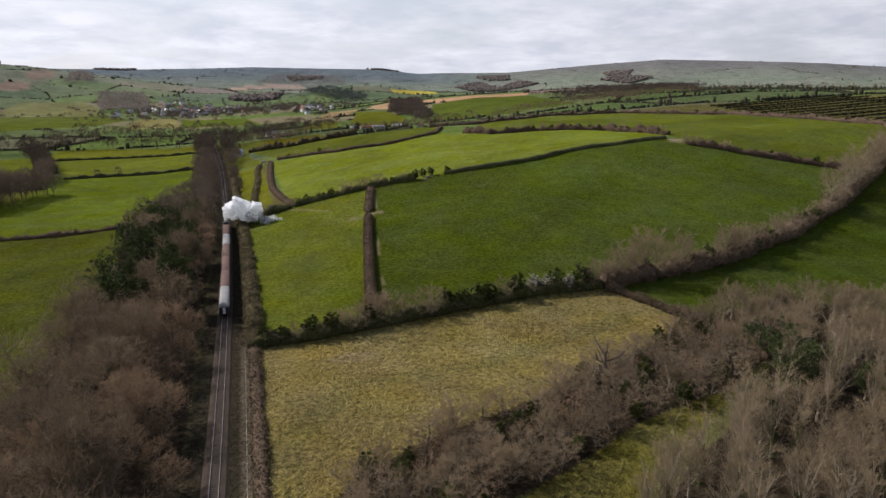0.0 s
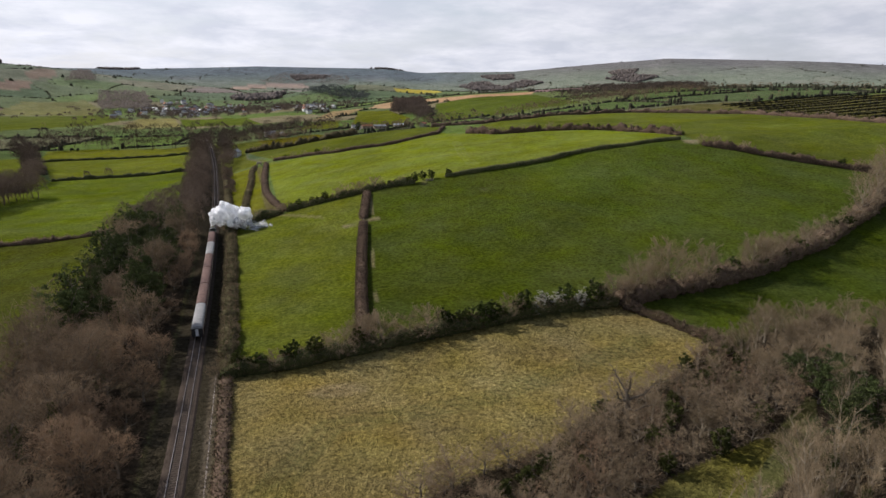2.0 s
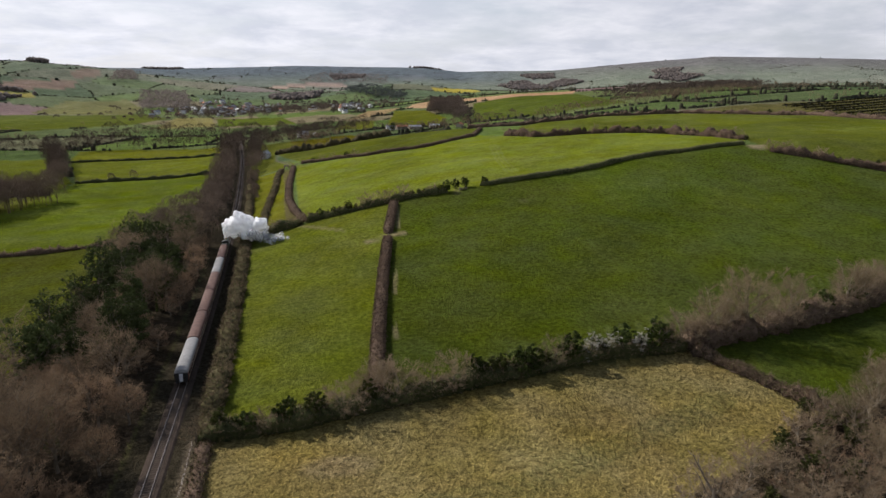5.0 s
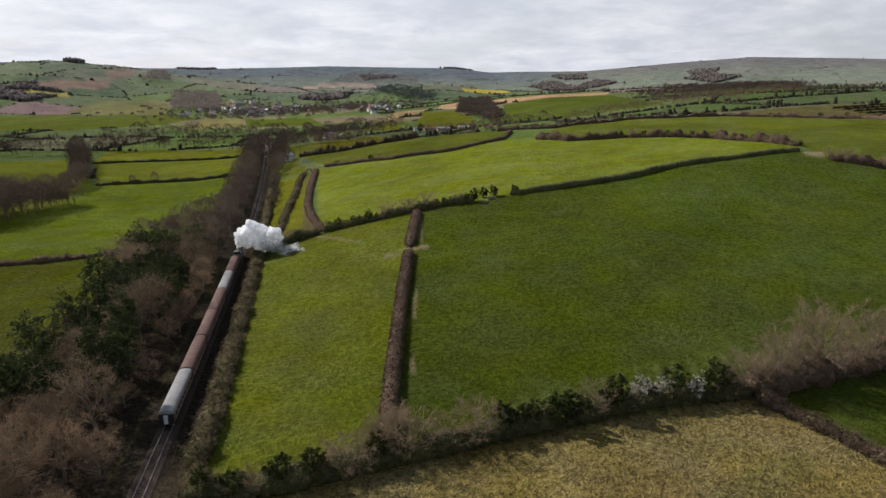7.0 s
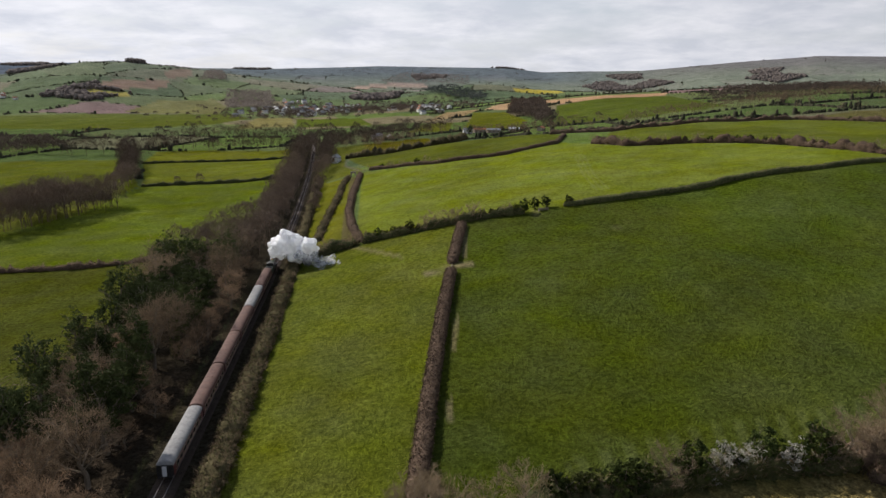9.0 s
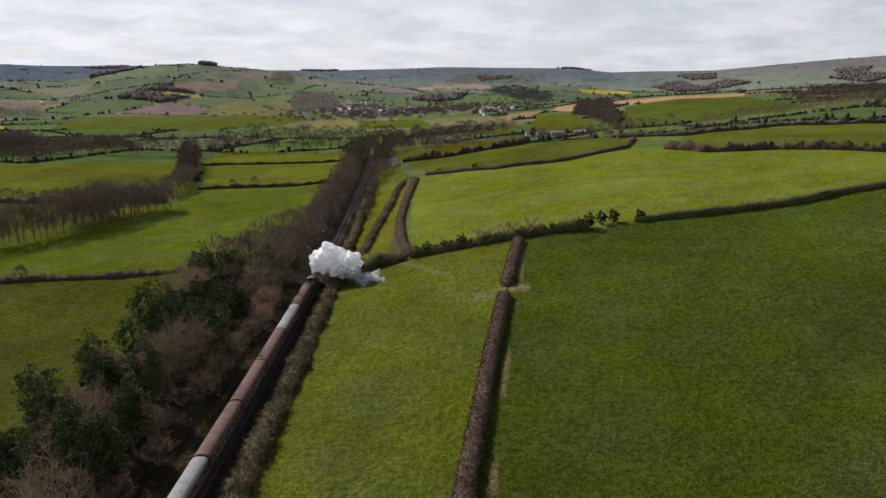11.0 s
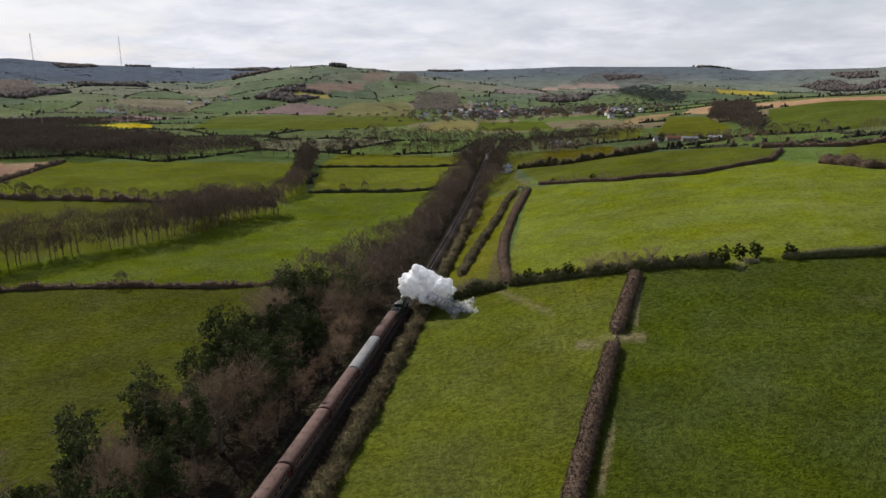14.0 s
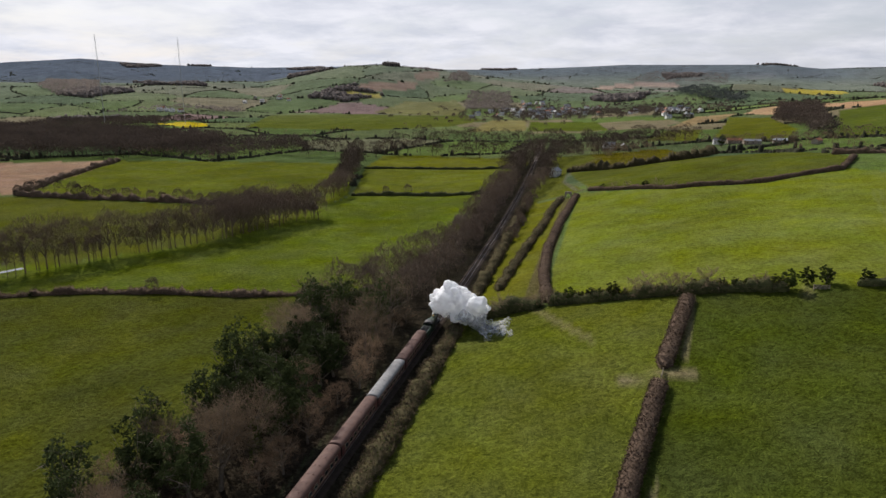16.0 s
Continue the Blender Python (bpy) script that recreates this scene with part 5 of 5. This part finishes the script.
def locomotive(y):
    ob = thing("steam_locomotive", "dark green steam locomotive at the head of the train", "locomotive")
    ring = lambda r, yy, z: [(r * math.cos(t), yy, z + r * math.sin(t)) for t in [2 * math.pi * i / 20 for i in range(20)]]
    part("boiler", Geo().loft([ring(0.86, 3.2, 2.45), ring(0.78, 7.4, 2.45)]), LOCO_GREEN, ob, smooth=False)
    part("smokebox", Geo().loft([ring(0.84, 7.4, 2.45), ring(0.84, 8.9, 2.45), ring(0.7, 9.0, 2.45)]), BLACK, ob, "black smokebox")
    part("chimney", Geo().loft([ring(0.26, 8.2, 0)[:0] or [(0.3 * math.cos(t), 8.2 + 0.3 * math.sin(t), z) for t in [2 * math.pi * i / 16 for i in range(16)]] for z in (3.2, 3.75)] + [[(0.38 * math.cos(t), 8.2 + 0.38 * math.sin(t), z) for t in [2 * math.pi * i / 16 for i in range(16)]] for z in (3.78, 3.92)]), BLACK, ob)
    part("dome", Geo().loft([[(r * math.cos(t), 5.4 + r * math.sin(t), z) for t in [2 * math.pi * i / 16 for i in range(16)]] for r, z in ((0.34, 3.2), (0.34, 3.45), (0.24, 3.62), (0.05, 3.7))]), BRASS, ob, "brass safety valve cover", True)
    part("firebox", Geo().box((0, 2.2, 2.3), (1.9, 2.2, 2.0), 0.3), LOCO_GREEN, ob)
    cab = part("cab", Geo().box((1.25, 0.4, 2.1), (0.06, 1.9, 1.9)).box((-1.25, 0.4, 2.1), (0.06, 1.9, 1.9)).box((0, 1.3, 2.1), (2.5, 0.06, 1.9)), LOCO_GREEN, ob)
    part("cab_roof", Geo().loft([[(1.35 * math.cos(t), yy, 3.05 + 0.6 * math.sin(t)) for t in [math.pi * i / 10 for i in range(11)]] for yy in (-0.7, 1.5)]), BLACK, cab)
    part("running_plate", Geo().box((0, 4.2, 1.45), (2.5, 9.6, 0.08)), BLACK, ob)
    part("frame", Geo().box((0, 4.2, 0.95), (1.3, 9.2, 0.8)), BLACK, ob)
    part("buffer_beam", Geo().box((0, 9.1, 1.1), (2.5, 0.1, 0.45)), MAROON, ob)
    for yy in (1.6, 3.8, 6.0):
        for sx in (-0.78, 0.78):
            part("driving_wheel", Geo().tube((sx - 0.07, yy, 0.85), (sx + 0.07, yy, 0.85), 0.85, 0.85, 22), BLACK, ob)
    for sx in (-1.12, 1.12):
        part("cylinder", Geo().tube((sx, 7.3, 0.95), (sx, 8.3, 0.95), 0.34, 0.34, 14), BLACK, ob)
        part("coupling_rod", Geo().box((sx * 0.9, 3.8, 0.75), (0.07, 4.7, 0.14)), STEEL, ob)
    bogie(ob, 7.9, 0.46)
    ob.matrix_basis = on_rails(y)
    tender = thing("tender", "dark green coal tender behind the locomotive", "tender")
    part("tank", Geo().box((0, 0, 1.95), (2.5, 5.8, 1.5), 0.15), LOCO_GREEN, tender)
    heap = [[(a, b, 2.7 + 0.5 * max(0.0, 1 - (a / 1.1) ** 2) * max(0.0, 1 - (b / 2.4) ** 2) + 0.08 * math.sin(a * 9 + b * 7)) for a in np.linspace(-1.05, 1.05, 10)] for b in np.linspace(-2.3, 2.3, 16)]
    part("coal", Geo().loft(heap, False, False), COAL, tender, "heaped black coal")
    part("frame", Geo().box((0, 0, 1.05), (1.9, 5.9, 0.35)), BLACK, tender)
    for yy in (-2.0, 0, 2.0):
        for sx in (-0.76, 0.76):
            part("wheel", Geo().tube((sx - 0.06, yy, 0.62), (sx + 0.06, yy, 0.62), 0.62, 0.62, 18), BLACK, tender)
    tender.matrix_basis = on_rails(y - 3.9)


HEAD = TAIL + PITCH * 6 + 7.2
locomotive(HEAD)


def plume():
    """Steam from the chimney, drifting off over the pasture: many small billows on larger ones."""
    rng = np.random.default_rng(9)
    y0 = HEAD + 8.2
    z0 = ground_z(0, y0) + 4.2
    base = bmesh.new()
    bmesh.ops.create_icosphere(base, subdivisions=2, radius=1)
    sv = np.array([tuple(v.co) for v in base.verts])
    sf = np.array([[v.index for v in f.verts] for f in base.faces])
    base.free()

    def puff(g, c, r, rough):
        ph = rng.uniform(0, 6.28, 6)
        d = 1 + rough * (0.5 * np.sin(sv[:, 0] * 5 + ph[0]) * np.sin(sv[:, 1] * 5 + ph[1]) + 0.5 * np.sin(sv[:, 2] * 8 + ph[2]) * np.sin(sv[:, 0] * 9 + ph[3]) + 0.25 * rng.normal(size=len(sv)))
        g.arrays(np.array(c) + sv * (d * r)[:, None] * rng.uniform(0.85, 1.15, 3), sf)

    ob = thing("steam_plume", "white steam plume blown from the locomotive chimney", "steam")
    body, thin = Geo(), Geo()
    for k in range(44):
        t = (k / 43) ** 0.9
        r = 0.8 + 2.9 * math.sin(min(1.0, t * 2.2) * 1.57) * (1 - 0.55 * max(0.0, t - 0.45) / 0.55)
        c = np.array([0.2 + 15 * t ** 1.2, y0 - 7 * t, z0 + 6.8 * math.sin(min(1.0, t * 2.0) * 1.5) - 3.6 * t]) + rng.normal(size=3) * (0.3 + 2.0 * t) * (1, 1, 0.8)
        puff(body, c, r * rng.uniform(0.6, 1.0), 0.16)
        for _ in range(6):
            o = rng.normal(size=3)
            o *= r * 0.9 / np.linalg.norm(o)
            puff(body, c + o, r * rng.uniform(0.22, 0.42), 0.2)
    for k in range(120):
        t = rng.uniform(0.4, 1.9)
        c = np.array([0.3 + 17 * t, y0 - 9 * t, z0 + 3.6 - 3.2 * t]) + rng.normal(size=3) * (2.0, 2.0, 1.2)
        puff(thin, c, rng.uniform(0.6, 1.9) * (1.3 - 0.45 * t), 0.45)
    billow = part("billow", body, STEAM, ob, smooth=True)
    skin = billow.modifiers.new("union", "REMESH")
    skin.mode, skin.voxel_size, skin.use_smooth_shade = "VOXEL", 0.26, True
    soft = billow.modifiers.new("soften", "SMOOTH")
    soft.factor, soft.iterations = 0.5, 7
    tex = bpy.data.textures.new("curl", "CLOUDS")
    tex.noise_scale, tex.noise_depth = 1.6, 6
    curl = billow.modifiers.new("curl", "DISPLACE")
    curl.texture, curl.strength, curl.mid_level = tex, 1.1, 0.5
    tagged(part("wisp", thin, WISP, ob, "thin trailing vapour", True), kind="stuff")


plume()

# ---- buildings ----


def house(name, label, group, w, d, h, pitch, wall, roof_mat, at, windows=3, chimneys=1):
    ob = thing(name, label, "house", group, at=at)
    part("wall", Geo().add([(-w, -d, 0), (w, -d, 0), (w, d, 0), (-w, d, 0), (-w, -d, h), (w, -d, h), (w, d, h), (-w, d, h), (-w, 0, h + pitch), (w, 0, h + pitch)], [(0, 1, 5, 4), (1, 2, 6, 9, 5), (2, 3, 7, 6), (3, 0, 4, 8, 7), (3, 2, 1, 0), (4, 5, 9, 8), (6, 7, 8, 9)]), wall, ob)
    e, q = 0.35, pitch * 0.35 / d
    roof = part("roof", Geo().loft([[(x, -d - e, h - q + 0.05), (x, 0, h + pitch + 0.05), (x, d + e, h - q + 0.05), (x, d + e, h - q + 0.25), (x, 0, h + pitch + 0.28), (x, -d - e, h - q + 0.25)] for x in (-w - 0.25, w + 0.25)]), roof_mat, ob)
    for k in range(chimneys):
        part("chimney", Geo().box(((w - 0.5) * (1 - 2 * k), 0, h + pitch + 0.5), (0.7, 0.6, 1.6)), STONE, roof)
    pane = Geo().box((0, 0, 0), (0.9, 0.08, 1.1)).mesh("window", GLASS)
    for s in (-1, 1):
        for k in range(windows):
            for z in ((1.5, 4.0) if h > 4.4 else (1.5,)):
                part("window", pane, GLASS, ob).location = (-w + 2 * w * (k + 0.5) / windows, s * (d + 0.03), z)
    return ob


def at_ground(x, y, turn):
    return pose(x, y, ground_z(x, y) - 0.1, 0, 0, turn)


house("cottage", "small whitewashed cottage beside the railway", "", 4.5, 3.0, 4.6, 2.2, WHITEWASH, SLATE, at_ground(9, 540, 70))
house("house", "large whitewashed house above the railway", "", 6.2, 3.6, 5.2, 2.6, WHITEWASH, SLATE, at_ground(47, 722, 10), 5, 2)
house("outbuilding", "low slate-roofed outbuilding by the white house", "", 5, 3.2, 3.0, 1.8, STONE, SLATE, at_ground(62, 728, 95), 2, 0)
for x, y, w, d, h, p, wall, roof_mat, turn, lab in ((178, 720, 10, 5, 4.0, 2.0, STONE, SLATE, 5, "long farm barn with slate roof"), (203, 724, 8, 4.5, 4.0, 2.0, STONE, TIN, -8, "farm shed with pale sheet roof"), (165, 735, 10, 4, 4.0, 2.2, STONE, CLAY, 15, "stone farm building with a clay roof"), (228, 700, 9, 4, 4.0, 2.2, STONE, CLAY, 60, "small stone barn with a red clay roof"), (150, 728, 7, 4, 5.0, 2.5, WHITEWASH, SLATE, 0, "pale farmhouse with slate roof")):
    house("barn", lab, "farm buildings", w * 0.75, d * 0.75, h * 0.8, p * 0.75, wall, roof_mat, at_ground(x, y, turn), 3, 0)
protos = [
    house("house", "whitewashed village house with slate roof", "village houses", 6, 4, 5.5, 3, WHITEWASH, SLATE, at_ground(-150, 1560, 10), 3),
    house("house", "stone village house with slate roof", "village houses", 7, 4, 5.5, 3, STONE, SLATE, at_ground(-120, 1500, 40), 3),
    house("house", "pale village house with clay roof", "village houses", 6, 4, 5.5, 3, WHITEWASH, CLAY, at_ground(-60, 1480, 80), 3),
]
rng = random.Random(12)
for k in range(130):
    if k < 92:
        x, y = rng.gauss(-105, 62), rng.gauss(1545, 95)
    elif k < 118:
        x, y = rng.gauss(155, 28), rng.gauss(1430, 85)
    else:
        x, y = (rng.gauss(-915, 30), rng.gauss(1348, 20)) if k % 2 else (rng.gauss(-880, 90), rng.gauss(1665, 30))
    copy_thing(rng.choice([protos[0], protos[0], protos[1], protos[2]]), at_ground(x, y, rng.choice([5, 20, 95, 110, 60]) + rng.uniform(-10, 10)) @ Matrix.Scale(rng.uniform(0.75, 1.05), 4))
rn = np.random.default_rng(33)
k = 650
round_wood("village_trees", "bare garden trees round the village", rn.normal(-20, 150, k), rn.normal(1490, 130, k), rn.uniform(5, 10, k), FAR_TREES, 34, 70, 0.6, 0.18, limbs=0, spread=0.55)
round_wood("farm_trees", "bare trees round the farm", rn.normal(195, 40, 70), rn.normal(728, 22, 70), rn.uniform(5, 10, 70), TWIG, 35, 110, 0.14, spread=0.4)
round_wood("farm_trees", "bare trees round the white house", rn.normal(40, 28, 60), rn.normal(690, 28, 60), rn.uniform(5, 10, 60), TWIG, 36, 110, 0.14, spread=0.4)


def bridge():
    ob = thing("lane_bridge", "dark stone cattle arch at the head of the lane", "bridge")
    g = Geo()
    for sx in (-2.4, 2.4):
        g.box((sx, 0, 1.3), (1.2, 4.5, 2.8))
    part("abutment", g, STONE, ob)
    arch = [(1.9 * math.cos(t), 2.0 + 1.3 * math.sin(t)) for t in [math.pi * i / 10 for i in range(11)]]
    ring = arch + [(-3.0, 2.0), (-3.0, 4.0), (3.0, 4.0), (3.0, 2.0)]
    part("arch", Geo().loft([[(a, yy, b) for a, b in ring] for yy in (-2.3, 2.3)]), STONE, ob)
    for yy in (-2.2, 2.2):
        part("parapet", Geo().box((0, yy, 4.4), (6.2, 0.4, 0.9), 0.05), STONE, ob)
    ob.matrix_basis = at_ground(26, 424, 0) @ Matrix.Scale(0.6, 4)


bridge()


def gate(x, y, turn):
    ob = thing("field_gate", "weathered five-bar timber field gate", "gate", "field gates")
    bar = Geo().box((0, 0, 0), (3.3, 0.06, 0.1)).mesh("bar", TIMBER)
    for k in range(5):
        part("bar", bar, TIMBER, ob).location = (0, 0, 0.3 + 0.22 * k)
    for sx in (-1.75, 1.75):
        part("post", Geo().box((sx, 0, 0.6), (0.2, 0.2, 1.5)), TIMBER, ob)
    part("brace", Geo().tube((-1.6, 0, 0.3), (1.6, 0, 1.2), 0.04, 0.04, 4), TIMBER, ob)
    ob.matrix_basis = at_ground(x, y, turn)


gate(60.6, 177, 80)
gate(99, 213.5, 5)


def solar_rows():
    for k in range(11):
        ob = thing("solar_array", "long row of dark blue solar panels on a frame", "solar panels", "rows of the solar farm")
        y = 234 + 20 * k
        x0, x1 = 412 + max(0, 8 * (k - 6)), 600
        for j in range(int((x1 - x0) / 8)):
            x = x0 + 8 * j
            z = ground_z(x + 4, y)
            part("panel", PANEL_MESH, PANEL, ob).matrix_basis = pose(x + 4, y, z + 1.5, -25, 0, 0)
            part("post", POST_MESH, STEEL, ob).location = (x + 4, y, z)


PANEL_MESH = Geo().box((0, 0, 0), (7.9, 4.0, 0.08)).mesh("panel", PANEL)
POST_MESH = Geo().box((0, 0, 0.7), (0.15, 0.15, 1.6)).mesh("post", STEEL)
solar_rows()


def mast(x, y, top):
    z = ground_z(x, y)
    ob = thing("radio_mast", "tall thin grey lattice radio mast with guy wires", "mast", "radio masts")
    tall = top - z
    r = 0.8
    legs = [(r * math.cos(a), r * math.sin(a)) for a in (0.5, 2.6, 4.7)]
    for lx, ly in legs:
        part("leg", Geo().tube((lx, ly, -0.5), (lx, ly, tall), 0.13, 0.13, 4), MAST_PAINT, ob)
    g = Geo()
    for k in range(int(tall / 4)):
        for i in range(3):
            a, b = legs[i], legs[(i + 1) % 3]
            g.tube((*a, 4 * k), (*b, 4 * k + 4), 0.06, 0.06, 3, False)
    part("lattice", g, MAST_PAINT, ob)
    for i in range(3):
        a = 0.5 + 2.1 * i
        gx, gy = 60 * math.cos(a), 60 * math.sin(a)
        for f in (0.5, 0.95):
            part("guy_wire", Geo().tube((0, 0, tall * f), (gx, gy, ground_z(x + gx, y + gy) - z), 0.05, 0.05, 3, False), MAST_PAINT, ob)
    ob.location = (x, y, z)


mast(-810, 1020, 160)
mast(-708, 1102, 160)

# the stream seen between the meadow trees
def stream():
    pts = resample([(-214, 226), (-200, 236), (-192, 246), (-187, 256)], 3)
    way = np.gradient(pts, axis=0)
    way /= np.linalg.norm(way, axis=1, keepdims=True)
    g = Geo().loft([[(p[0] - w[1] * s, p[1] + w[0] * s, ground_z(p[0], p[1]) + 0.06) for s in (-1.6, 0, 1.6)] for p, w in zip(pts, way)], False, False)
    tagged(part("stream", g, WATER), "narrow grey stream winding through the meadow", "stream", kind="structure")


stream()
